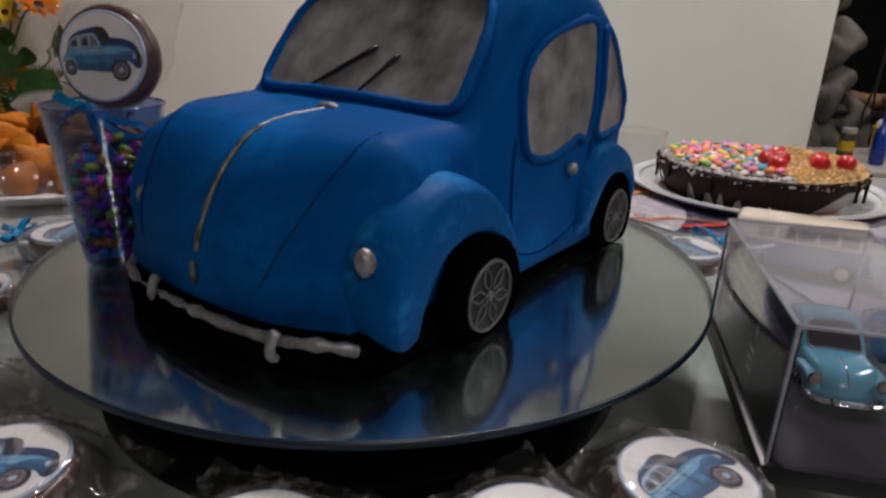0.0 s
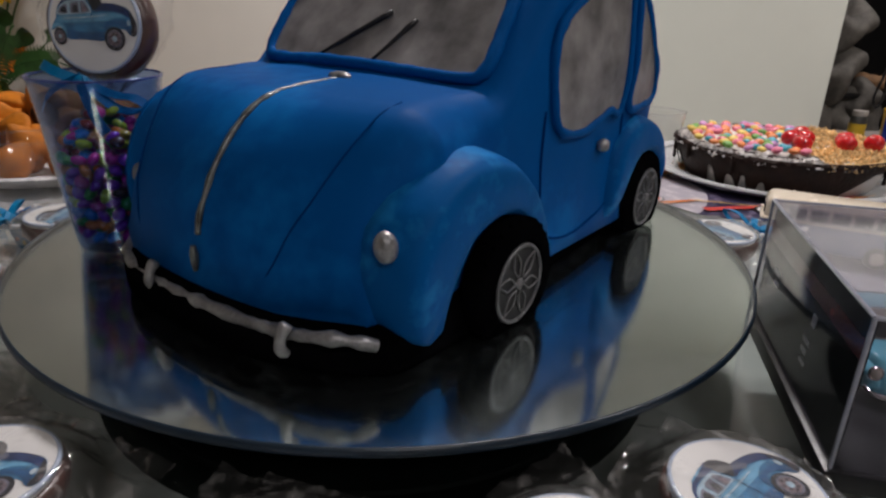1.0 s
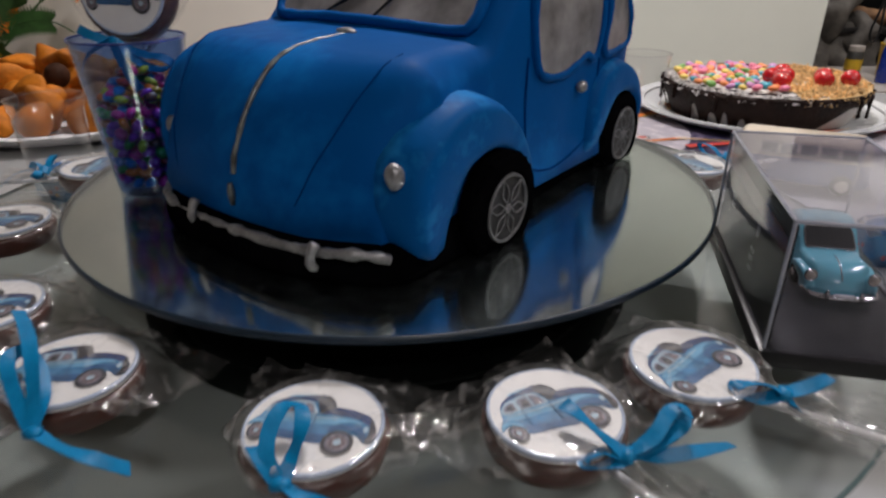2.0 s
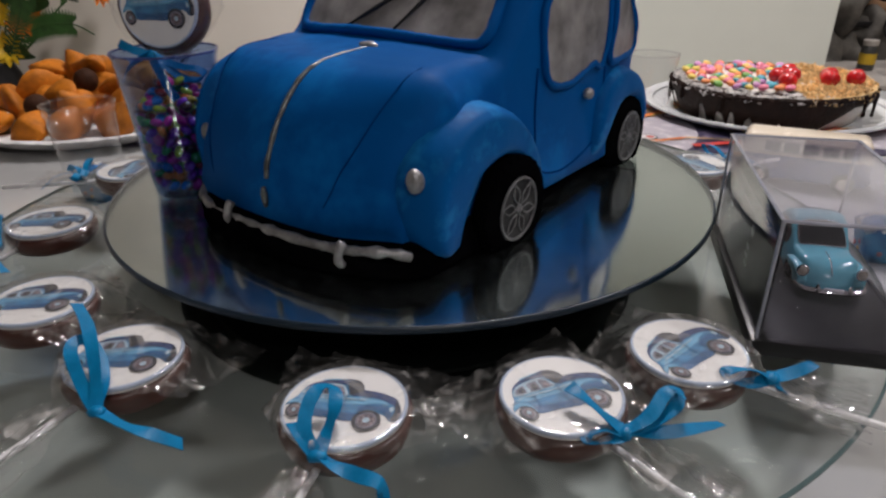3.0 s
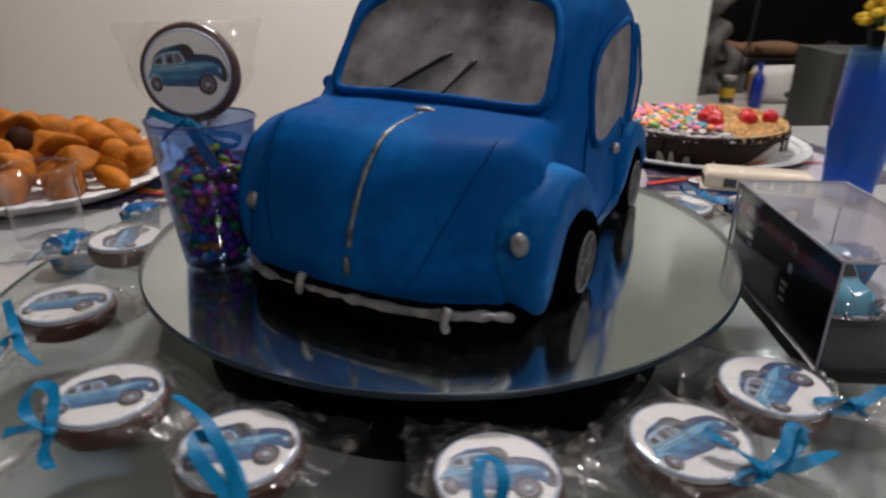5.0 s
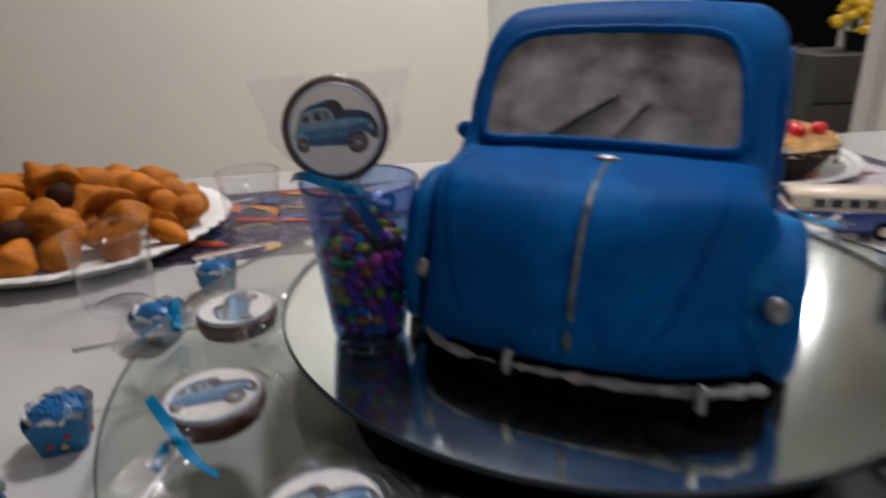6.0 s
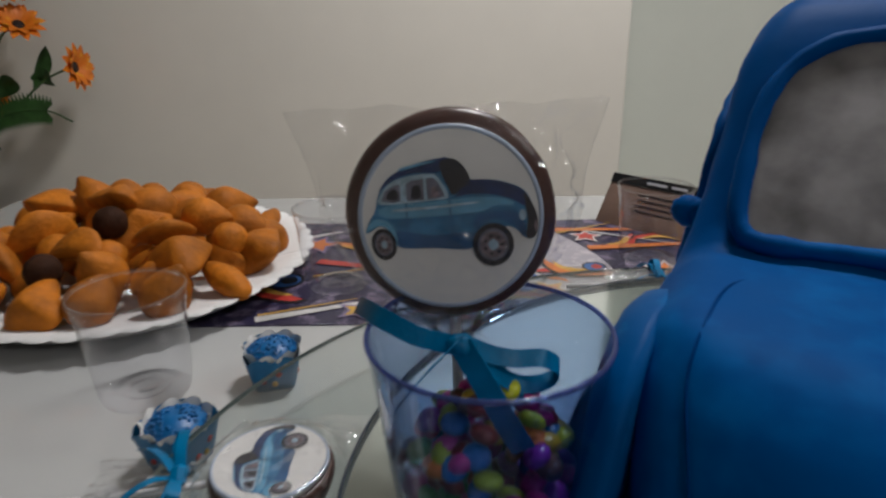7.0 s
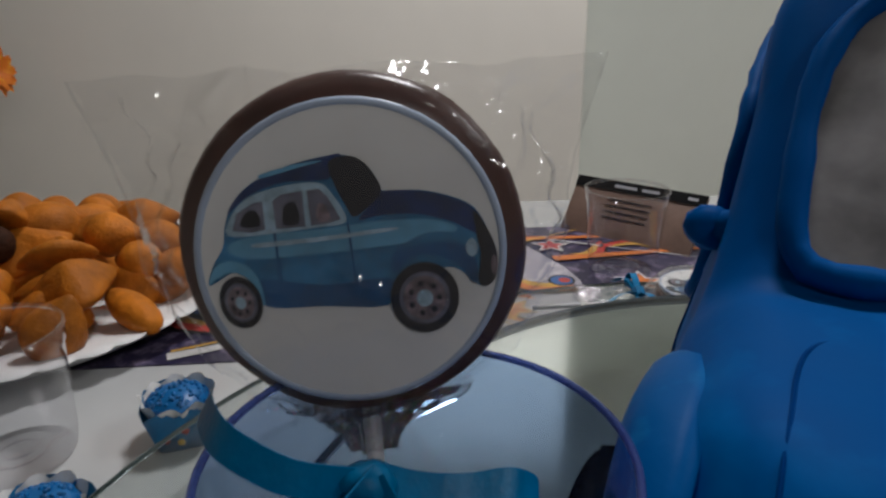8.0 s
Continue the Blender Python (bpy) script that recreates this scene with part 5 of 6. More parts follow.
SNACKS = {k: [snack_mesh(k, s) for s in range(3)] for k in ("drop", "moon", "pyramid", "roll", "ball", "dark")}
WORDS = {"drop": "golden fried teardrop-shaped snack", "moon": "golden fried half-moon turnover", "pyramid": "golden fried pointed pasty", "roll": "golden fried oblong roll", "ball": "round golden fried ball", "dark": "dark brown fried ball"}
rnd = random.Random(8)
LAYERS = [(0.150, 16, 0.030), (0.105, 11, 0.031), (0.055, 6, 0.032), (0.0, 1, 0.032), (0.118, 12, 0.052), (0.070, 8, 0.056), (0.02, 2, 0.058), (0.080, 7, 0.070), (0.034, 3, 0.076), (0.0, 1, 0.084)]
for r, count, z in LAYERS:
    shift = rnd.random() * 6
    for k in range(count):
        a = shift + 2 * math.pi * k / count + rnd.uniform(-0.08, 0.08)
        rr = r * 1.12 + rnd.uniform(-0.008, 0.008)
        kind = "dark" if (r, k) in ((0.118, 2), (0.085, 5), (0.105, 7)) else rnd.choice(("drop", "drop", "drop", "moon", "moon", "moon", "pyramid", "roll", "ball", "dark" if rnd.random() < 0.3 else "ball"))
        ob = new("fried_snack", rnd.choice(SNACKS[kind]))
        turn_by = Euler((rnd.uniform(-0.9, 0.9) + (1.2 if kind == "drop" else 0), rnd.uniform(-0.6, 0.6), rnd.uniform(0, 6.28)))
        s = rnd.uniform(1.08, 1.32)
        ob.matrix_basis = Matrix.LocRotScale((TX + rr * math.cos(a), TY + rr * math.sin(a), TABLE + z + rnd.uniform(-0.003, 0.004)), turn_by, Vector((s, s, s)))
        tagged(ob, WORDS[kind] + " in the heap on the doily", "fried snack", "fried snacks on the tray")

# ---- chocolate cake ----
GX, GY = 0.612, 1.125
PLASTIC = mat("pale_plastic_plate", (0.62, 0.63, 0.63), 0.25, vary=0.03, scale=20, coat=0.2)
DARK_CHOC = mat("dark_chocolate_glaze", (0.014, 0.006, 0.004), 0.5, spec=0.12, vary=0.4, scale=60, bump=0.9, bscale=160)
CREAM = mat("white_cream", (0.66, 0.62, 0.58), 0.5, vary=0.06, scale=60, bump=0.3, bscale=120)
cplate = thing("cake_dish", "round pale plastic cake dish with a ribbed raised rim", "cake dish", pose(GX, GY, TABLE))
hard(part("dish", lathe([(0, 0.002), (0.14, 0.002), (0.172, 0.008), (0.196, 0.0175), (0.202, 0.018), (0.203, 0.0155), (0.198, 0.013), (0.175, 0.003), (0.15, 0.0), (0, 0.0)], 96), PLASTIC, cplate), 30)
part("rim_line", lathe([(0.184, 0.0132), (0.187, 0.0160), (0.19, 0.0160), (0.187, 0.0132)], 96, close=True), PLASTIC, cplate)
CAKE_R, CAKE_TOP = 0.161, 0.054
cake = thing("chocolate_cake", "round cream cake dripping with chocolate glaze, candies and cherries on top", "cake", pose(GX, GY, TABLE))
NOTCH = -0.85                         # the side where a slice of glaze is missing


def cake_r(a):
    return CAKE_R * (1 + 0.012 * noise.noise(Vector((2 * math.cos(a), 2 * math.sin(a), 1))))


bm = bmesh.new()
rows = []
for z, s in ((0.004, 0.86), (0.02, 0.90), (0.04, 0.93), (0.054, 0.94)):
    rows.append([bm.verts.new((cake_r(a) * s * math.cos(a), cake_r(a) * s * math.sin(a), z)) for a in (2 * math.pi * k / 96 for k in range(96))])
for a, b in zip(rows, rows[1:]):
    for k in range(96):
        bm.faces.new((a[k], a[(k + 1) % 96], b[(k + 1) % 96], b[k]))
bm.faces.new(rows[0][::-1])
bm.faces.new(rows[-1])
part("cream_layer", bm, CREAM, cake, "white cream side of the cake")


# where the cream shows between the drips: angle, half-width, height
GAPS = [(-3.22, 0.11, 0.62), (-2.64, 0.050, 0.55), (-2.42, 0.055, 0.40), (-2.29, 0.035, 0.46), (-2.12, 0.045, 0.34), (-1.82, 0.030, 0.25), (2.75, 0.06, 0.4), (2.3, 0.05, 0.5), (1.8, 0.06, 0.4), (0.4, 0.05, 0.45), (0.9, 0.06, 0.4)]


def drip(a):
    """How far down the glaze reaches at an angle."""
    d = ((a - NOTCH + math.pi) % (2 * math.pi)) - math.pi
    bare = max(0, 1 - abs(d) / 0.60)
    k = 0.97 + 0.12 * noise.noise(Vector((math.cos(a) * 9, math.sin(a) * 9, 3)))
    for centre, wide, deep in GAPS:
        near = abs(((a - centre + math.pi) % (2 * math.pi)) - math.pi) / wide
        k -= deep * math.sqrt(max(0, 1 - near ** 2))
    low = CAKE_TOP - 0.055 * max(0.3, min(1, k))
    return low + (CAKE_TOP - 0.016 - low) * min(1, bare * 1.6)


def glaze(s, t):
    a = 2 * math.pi * s
    R = cake_r(a)
    if t < 0.45:
        k = t / 0.45
        p = (R * 0.985 * k, CAKE_TOP + 0.001 * noise.noise(Vector((k * 9 * math.cos(a), k * 9 * math.sin(a), 0))))
    elif t < 0.6:
        k = (t - 0.45) / 0.15 * math.pi / 2
        lump = 0.004 * noise.noise(Vector((math.cos(a) * 14, math.sin(a) * 14, 1))) + 0.002 * noise.noise(Vector((math.cos(a) * 45, math.sin(a) * 45, k)))
        p = (R * 0.985 - 0.006 + 0.006 * math.sin(k) + 0.002 + lump, CAKE_TOP - 0.006 + 0.006 * math.cos(k) + lump)
    else:
        k = (t - 0.6) / 0.4
        low = drip(a)
        z = CAKE_TOP - 0.006 + (low - CAKE_TOP + 0.006) * k
        p = (R * (0.985 - 0.09 * max(0, (0.046 - z) / 0.042) ** 1.1) + 0.0015 * math.sin(k * 3), z)
    return Vector((p[0] * math.cos(a), p[0] * math.sin(a), p[1]))


part("chocolate_glaze", sheet(glaze, 360, 34), DARK_CHOC, cake, "dark chocolate glaze running down in drips")
# white sugar dust, crumble and cream on top
CRUMB = mat("golden_peanut_crumble", (0.70, 0.46, 0.20), 0.7, vary=0.3, island=0.35)
SUGAR = mat("grated_white_sugar", (0.6, 0.58, 0.56), 0.7, vary=0.1, island=0.2)
rnd = random.Random(21)


def scatter(count, fn, sizes):
    bm = bmesh.new()
    for k in range(count):
        x, y, z = fn()
        s = rnd.uniform(*sizes)
        m = Matrix.LocRotScale((x, y, z), Euler([rnd.uniform(0, 3.1) for _ in range(3)]), Vector((s * rnd.uniform(1.2, 4.5), s, s * 0.7)))
        bmesh.ops.create_cube(bm, size=1, matrix=m)
    return bm


def crumb_place():
    while True:
        a, r = rnd.uniform(-2.2, 0.9), CAKE_R * rnd.random() ** 0.5
        x, y = r * math.cos(a), r * math.sin(a)
        if x > -0.002 + 0.02 * noise.noise(Vector((y * 30, 0, 0))):
            low = CAKE_TOP + rnd.uniform(0.002, 0.007) if r < CAKE_R * 0.96 else CAKE_TOP - rnd.uniform(0, 0.008)
            return x, y, low


def crumble_bed(s, t):
    a = -2.15 + 3.0 * s
    r = CAKE_R * (0.12 + 0.86 * t)
    x = max(r * math.cos(a), -0.004 + 0.018 * noise.noise(Vector((r * math.sin(a) * 30, 0, 0))))
    return Vector((x, r * math.sin(a), CAKE_TOP + 0.0022 + 0.0012 * noise.noise(Vector((x * 220, r * math.sin(a) * 220, 0))) - 0.004 * max(0, t - 0.9)))


part("crumble_bed", sheet(crumble_bed, 60, 24), CRUMB, cake, "golden crumble topping")
part("peanut_crumble", scatter(2000, crumb_place, (0.0013, 0.0024)), CRUMB, cake, "golden crumble topping", False)


def sugar_place():
    a, r = rnd.uniform(1.8, 5.0), CAKE_R * rnd.uniform(0.86, 1.0)
    return r * math.cos(a), r * math.sin(a), CAKE_TOP + 0.001 - (0.006 if r > CAKE_R * 0.97 else 0)


part("grated_sugar", scatter(420, sugar_place, (0.001, 0.0024)), SUGAR, cake, "white grated topping at the edge", False)


def cream_top(s, t):
    a, r = 2 * math.pi * s, 0.108 * t * (1 + 0.06 * noise.noise(Vector((math.cos(2 * math.pi * s) * 3, math.sin(2 * math.pi * s) * 3, 0))))
    return Vector((-0.022 + r * math.cos(a), 0.004 + r * math.sin(a), CAKE_TOP + 0.0035 - 0.003 * t ** 4 + 0.0006 * noise.noise(Vector((r * math.cos(a) * 60, r * math.sin(a) * 60, 0)))))


part("cream_top", sheet(cream_top, 60, 10), CREAM, cake, "white icing under the candies")
TOPS = [bpy.data.meshes.new("candy") for _ in range(6)]
for me, (n, c) in zip(TOPS, (("pink", (0.75, 0.20, 0.30)), ("orange", (0.78, 0.25, 0.08)), ("turquoise", (0.06, 0.35, 0.45)), ("yellow", (0.75, 0.55, 0.12)), ("green", (0.16, 0.36, 0.08)), ("lilac", (0.55, 0.25, 0.50)))):
    bm = ball(0.0062, None, 2, squash=(1, 1, 0.6))
    bm.to_mesh(me)
    bm.free()
    me.polygons.foreach_set("use_smooth", [True] * len(me.polygons))
    me.materials.append(mat(n + "_button_candy", c, 0.35, vary=0.1, scale=200))
placed = []
tries = 0
while len(placed) < 95 and tries < 4000:
    tries += 1
    a, r = rnd.uniform(0, 6.28), 0.112 * rnd.random() ** 0.5
    x, y = -0.030 + r * math.cos(a), 0.008 + r * math.sin(a)
    if all(math.hypot(x - p, y - q) > 0.0125 for p, q in placed) and x < 0.030 + 0.3 * y:
        placed.append((x, y))
        candy((GX + x, GY + y, TABLE + CAKE_TOP + 0.0065), [rnd.uniform(-0.35, 0.35) for _ in range(3)], rnd.choice(TOPS), "pastel button candy on the chocolate cake", "candies on the cake", rnd.uniform(1.1, 1.4))
CHERRY = mat("glossy_red_cherry", (0.52, 0.010, 0.012), 0.2, vary=0.3, scale=120, coat=0.4, bump=0.2, bscale=160)


def cherry(x, y, z=0.0):
    c = thing("cherry", "glossy red maraschino cherry on the chocolate cake", "cherry", pose(x, y, TABLE + CAKE_TOP + 0.002 + z, rnd.uniform(-15, 15), rnd.uniform(-15, 15), rnd.uniform(0, 360)), "cherries on the cake")
    bm = ball(0.0142, pose(0, 0, 0.0122), 3, rough=0.10, freq=80, squash=(1, 1, 0.93))
    for v in bm.verts:
        d = math.hypot(v.co.x, v.co.y)
        if v.co.z > 0.02 and d < 0.006:
            v.co.z -= 0.003 * (1 - d / 0.006)
    part("fruit", bm, CHERRY, c)


for x, y, z in ((0.608, 1.046, 0), (0.628, 1.086, 0), (0.640, 1.122, 0), (0.604, 1.078, 0.002), (0.674, 1.058, 0), (0.690, 1.084, 0), (0.720, 1.058, 0.002)):
    cherry(x, y, z)
# strands of glaze running off the rim
for a, low in ((3.02, 0.020), (3.35, 0.030), (-0.95, 0.022), (-0.60, 0.012), (-0.42, 0.026), (-0.15, 0.03), (3.9, 0.024)):
    R = cake_r(a) * 0.99
    pts = [(R * math.cos(a), R * math.sin(a), z) for z in (CAKE_TOP - 0.006, CAKE_TOP - 0.018, low + 0.008, low)]
    part("drip", tube(spline(pts, 4), [0.004, 0.0036, 0.0032, 0.003, 0.0028, 0.0026, 0.0025, 0.0024, 0.0024, 0.0026, 0.003, 0.0032, 0.002], 7, wobble=0.2), DARK_CHOC, cake, "hanging strand of chocolate glaze")

# ---- display case with a toy car ----
CASE = Matrix.Translation((0.278, 0.332, 0.0)) @ pose(0, 0, 0, 0, 0, -11)
CW, CL, CH = 0.092, 0.176, 0.090
# the lid's lilac haze paints in the pale reflection of the wall
ACRYLIC_LID = clear("reflection_haze_lid", (0.90, 0.89, 0.93), 0.05, 1.45, haze=0.08, hazecol=(0.75, 0.70, 0.80))
case = thing("display_case", "clear acrylic display case with black base and printed card", "display case", CASE)
hard(part("plinth", box((-0.003, -0.003, 0.0004), (CW + 0.003, CL + 0.003, 0.0115), 0.0015), BLACK, case))
CARD = mat("black_gloss_card", (0.003, 0.003, 0.0035), 0.4, spec=0.1, vary=0.2, scale=30)
CARD_RED = mat("dark_red_print", (0.13, 0.010, 0.014), 0.2, vary=0.3, scale=40)
CARD_WHITE = mat("grey_print", (0.45, 0.45, 0.47), 0.4, vary=0.1)
card = part("back_card", box((0.0022, 0.003, 0.0118), (0.0034, CL - 0.003, CH - 0.004)), CARD, case, "glossy black printed card", False)
part("red_band", box((0.0016, 0.004, 0.066), (0.0021, CL - 0.004, 0.076)), CARD_RED, card, "dark red printed band", False)
for y0, z0, w, h in ((0.062, 0.052, 0.006, 0.007), (0.064, 0.040, 0.010, 0.003), (0.066, 0.034, 0.008, 0.003), (0.135, 0.050, 0.012, 0.004), (0.135, 0.044, 0.008, 0.003), (0.064, 0.028, 0.009, 0.002)):
    part("printed_bar", box((0.0016, y0, z0), (0.0021, y0 + w, z0 + h)), CARD_WHITE, card, "", False)
for name, lo, hi in (("side_panel", (0.0, 0.0, 0.0115), (0.0015, CL, CH - 0.0016)), ("side_panel", (CW - 0.0015, 0.0, 0.0115), (CW, CL, CH - 0.0016)), ("front_panel", (0.0016, 0.0, 0.0115), (CW - 0.0016, 0.0015, CH - 0.0016)), ("rear_panel", (0.0016, CL - 0.0015, 0.0115), (CW - 0.0016, CL, CH - 0.0016)), ("lid", (0.0, 0.0, CH - 0.0015), (CW, CL, CH))):
    part(name, box(lo, hi), ACRYLIC_LID if name == "lid" else ACRYLIC, case, "clear acrylic panel", False)
EDGE = mat("acrylic_edge", (0.30, 0.31, 0.36), 0.2, vary=0.2, scale=60)
for pts in ([(0, 0, 0.0116), (0, 0, CH)], [(CW, 0, 0.0116), (CW, 0, CH)], [(0, CL, 0.0116), (0, CL, CH)], [(CW, CL, 0.0116), (CW, CL, CH)], [(0, 0, CH), (CW, 0, CH)], [(0, 0, CH), (0, CL, CH)], [(CW, 0, CH), (CW, CL, CH)], [(0, CL, CH), (CW, CL, CH)]):
    part("edge", tube(pts, 0.0011, 6), EDGE, case, "", False)
CHROME = mat("chrome", (0.7, 0.7, 0.72), 0.1, 1.0, vary=0.05)
LENS = mat("headlight_lens", (0.55, 0.5, 0.42), 0.15, vary=0.1)


def toy_car(m, paint, label):
    """A die-cast model of the same kind of car, front to -y."""
    toy = thing("toy_car", label, "toy car", m)
    S = Matrix.Diagonal((0.205, 0.31, 0.215, 1)) @ Matrix.Translation((0, 0, 0.004))

    def put(name, bm, material, label=""):
        bmesh.ops.transform(bm, matrix=S, verts=bm.verts)
        return part(name, bm, material, toy, label)

    put("body", car_body(), paint)
    for side in (1, -1):
        put("front_mudguard", fender([(-0.140, 0.052), (-0.166, 0.07), (-0.168, 0.095), (-0.15, 0.12), (-0.11, 0.138), (-0.07, 0.132), (-0.04, 0.105), (-0.015, 0.06)], [(-0.122, 0.05), (-0.122, 0.07), (-0.112, 0.086), (-0.094, 0.098), (-0.074, 0.1), (-0.055, 0.092), (-0.042, 0.075), (-0.034, 0.056)], side, 0.09, 0.05), paint)
        put("rear_mudguard", fender([(0.062, 0.060), (0.058, 0.104), (0.100, 0.136), (0.160, 0.122), (0.194, 0.080), (0.196, 0.060)], [(0.094, 0.059), (0.107, 0.087), (0.132, 0.101), (0.160, 0.096), (0.178, 0.074), (0.180, 0.060)], side, 0.09, 0.045), paint)
        put("headlight", ball(0.021, pose(side * 0.112, -0.163, 0.088), 3, squash=(1, 0.6, 1)), LENS, "clear headlight in a chrome ring")
        put("headlight_ring", tube([(side * 0.112 + 0.021 * math.cos(a), -0.167, 0.088 + 0.021 * math.sin(a)) for a in (2 * math.pi * k / 20 for k in range(20))], 0.005, 6, True), CHROME)
        for wy in (-0.078, 0.139):
            put("tyre", lathe([(0, -0.01), (0.034, -0.01), (0.037, 0.0), (0.034, 0.01), (0, 0.01)], 28, m=pose(side * 0.122, wy, 0.036, 0, 90, 0) @ Matrix.Diagonal((1.2, 0.9, 1, 1))), CHASSIS)
            put("hubcap", ball(0.017, pose(side * 0.132, wy, 0.036), 2, squash=(0.4, 0.8, 1.1)), CHROME)
        for name, outline in (("door_window", front_win), ("quarter_window", rear_win)):
            bm, edge = window_panel(outline, side)
            put(name, bm, BLACK)
    put("bumper", tube(spline([(-0.13, -0.160, 0.03), (-0.11, -0.19, 0.028), (0, -0.203, 0.028), (0.11, -0.19, 0.028), (0.13, -0.160, 0.03)], 8), 0.012, 8), CHROME, "chrome front bumper")
    for x in (-0.06, 0.06):
        put("overrider", ball(0.014, pose(x, -0.204, 0.034), 2, squash=(0.7, 0.6, 1.9)), CHROME)
    put("number_plate", box((-0.035, -0.212, 0.022), (0.035, -0.206, 0.046)), CARD_WHITE)
    bm, edge = windscreen()
    put("windscreen", bm, BLACK, "dark windscreen")
    put("windscreen_rim", tube(edge, 0.0035, 6, True), CHROME)
    put("bonnet_strip", tube([bonnet(0, v, 0.001) for v in (-0.08, -0.11, -0.13, -0.145, -0.16, -0.17)], 0.003, 6), CHROME)
    return toy


toy_car(CASE @ pose(0.058, 0.110, 0.0116) @ Matrix.Scale(0.80, 4), mat("light_blue_enamel", (0.13, 0.42, 0.52), 0.2, vary=0.05, coat=0.6), "light blue die-cast toy car inside the display case")

# ---- toy camper bus ----
CREAM_PAINT = mat("cream_enamel", (0.66, 0.57, 0.45), 0.25, vary=0.05, coat=0.5)
NAVY_PAINT = mat("navy_enamel", (0.010, 0.04, 0.22), 0.25, vary=0.05, coat=0.5)
DARK_GLASS = mat("dark_window", (0.02, 0.022, 0.025), 0.1, vary=0.1)
bus = thing("toy_bus", "cream and navy die-cast toy camper bus", "toy bus", Matrix.Translation((0.508, 0.763, TABLE)) @ pose(0, 0, 0, 0, 0, -24))
part("lower_body", box((-0.071, -0.0260, 0.008), (0.071, 0.0260, 0.041), 0.007, 4), NAVY_PAINT, bus, "navy lower body")
part("upper_body", box((-0.0680, -0.0245, 0.036), (0.0680, 0.0245, 0.0635), 0.009, 5), CREAM_PAINT, bus, "cream upper body and roof")
part("belt_line", box((-0.0715, -0.0265, 0.0390), (0.0715, 0.0265, 0.0412), 0.0009, 1), CREAM_PAINT, bus)
part("gutter", tube([(-0.062, -0.0248, 0.0570), (0.062, -0.0248, 0.0570)], 0.0008, 6), CREAM_PAINT, bus)
for side in (1, -1):
    for k in range(5):
        x0 = -0.044 + k * 0.0205
        w = part("side_window", box((x0, side * 0.0242, 0.0430), (x0 + 0.0165, side * 0.0249, 0.0550), 0.0003, 1), DARK_GLASS, bus, "", False)
        part("frame", tube([(x0, side * 0.0250, 0.0430), (x0 + 0.0165, side * 0.0250, 0.0430), (x0 + 0.0165, side * 0.0250, 0.0550), (x0, side * 0.0250, 0.0550)], 0.0007, 5, True), CHROME, w)
    for x in (-0.045, 0.045):
        part("tyre", lathe([(0, -0.005), (0.0115, -0.005), (0.0130, 0), (0.0115, 0.005), (0, 0.005)], 24, m=pose(x, side * 0.0235, 0.0132, 90, 0, 0)), CHASSIS, bus)
        part("hubcap", ball(0.007, pose(x, side * 0.0288, 0.0132), 2, squash=(1, 0.3, 1)), CREAM_PAINT, bus)
for x in (-0.0700, 0.0700):
    part("end_window", box((x * 0.975 - 0.0006, -0.018, 0.044), (x * 0.975 + 0.0006, 0.018, 0.055), 0.0004, 1), DARK_GLASS, bus, "", False)
    part("bumper", tube([(x * 1.03, -0.026, 0.012), (x * 1.05, 0, 0.012), (x * 1.03, 0.026, 0.012)], 0.0026, 6), CHROME, bus)

# ---- leaning brown panel at the back of the table ----
PANEL = mat("brown_card", (0.20, 0.13, 0.10), 0.45, vary=0.15, scale=25)
book = thing("boxed_gift", "flat brown card box with a black printed header, leaning back", "box", Matrix.Translation((0.083, 1.199, TABLE)) @ pose(0, 0, 0, 0, 0, -47) @ pose(0, 0, 0, -35, 0, 0))
hard(part("card_box", box((0, 0, 0.0), (0.172, 0.006, 0.078), 0.001), PANEL, book))
part("header", box((0, -0.0012, 0.064), (0.172, -0.0004, 0.078)), BLACK, book, "black printed header", False)
for x0, w in ((0.055, 0.03), (0.092, 0.022), (0.15, 0.012)):
    part("printed_bar", box((x0, -0.0018, 0.069), (x0 + w, -0.0013, 0.0725)), CARD_WHITE, book, "", False)
for k in range(4):
    part("printed_line", box((0.05, -0.0012, 0.052 - k * 0.008), (0.11, -0.0004, 0.0532 - k * 0.008)), P_DARK, book, "", False)

# ---- sunflowers in a vase on a stand by the wall ----
PETAL = mat("yellow_petal", (0.75, 0.48, 0.02), 0.5, vary=0.2, scale=60)
PETAL_O = mat("orange_petal", (0.85, 0.22, 0.01), 0.5, vary=0.15, scale=40, second=(0.88, 0.45, 0.02), cover=0.56)
SEED = mat("dark_flower_centre", (0.02, 0.009, 0.005), 0.8, bump=0.6, bscale=200)
LEAF = mat("green_leaf", (0.035, 0.10, 0.022), 0.5, vary=0.3, scale=40)
STEM = mat("green_stem", (0.05, 0.11, 0.03), 0.6, vary=0.2)
VX, VY = -1.66, 2.37


def petal_mesh(bm, m, length, width):
    def fn(s, t):
        w = width * math.sin(math.pi * min(1, 0.12 + 0.88 * t)) ** 0.8 * (2 * s - 1)
        return m @ Vector((w, t * length, 0.10 * length * math.sin(t * 2.5) + 0.6 * abs(w) * 0.3))
    sheet(fn, 2, 5, bm)


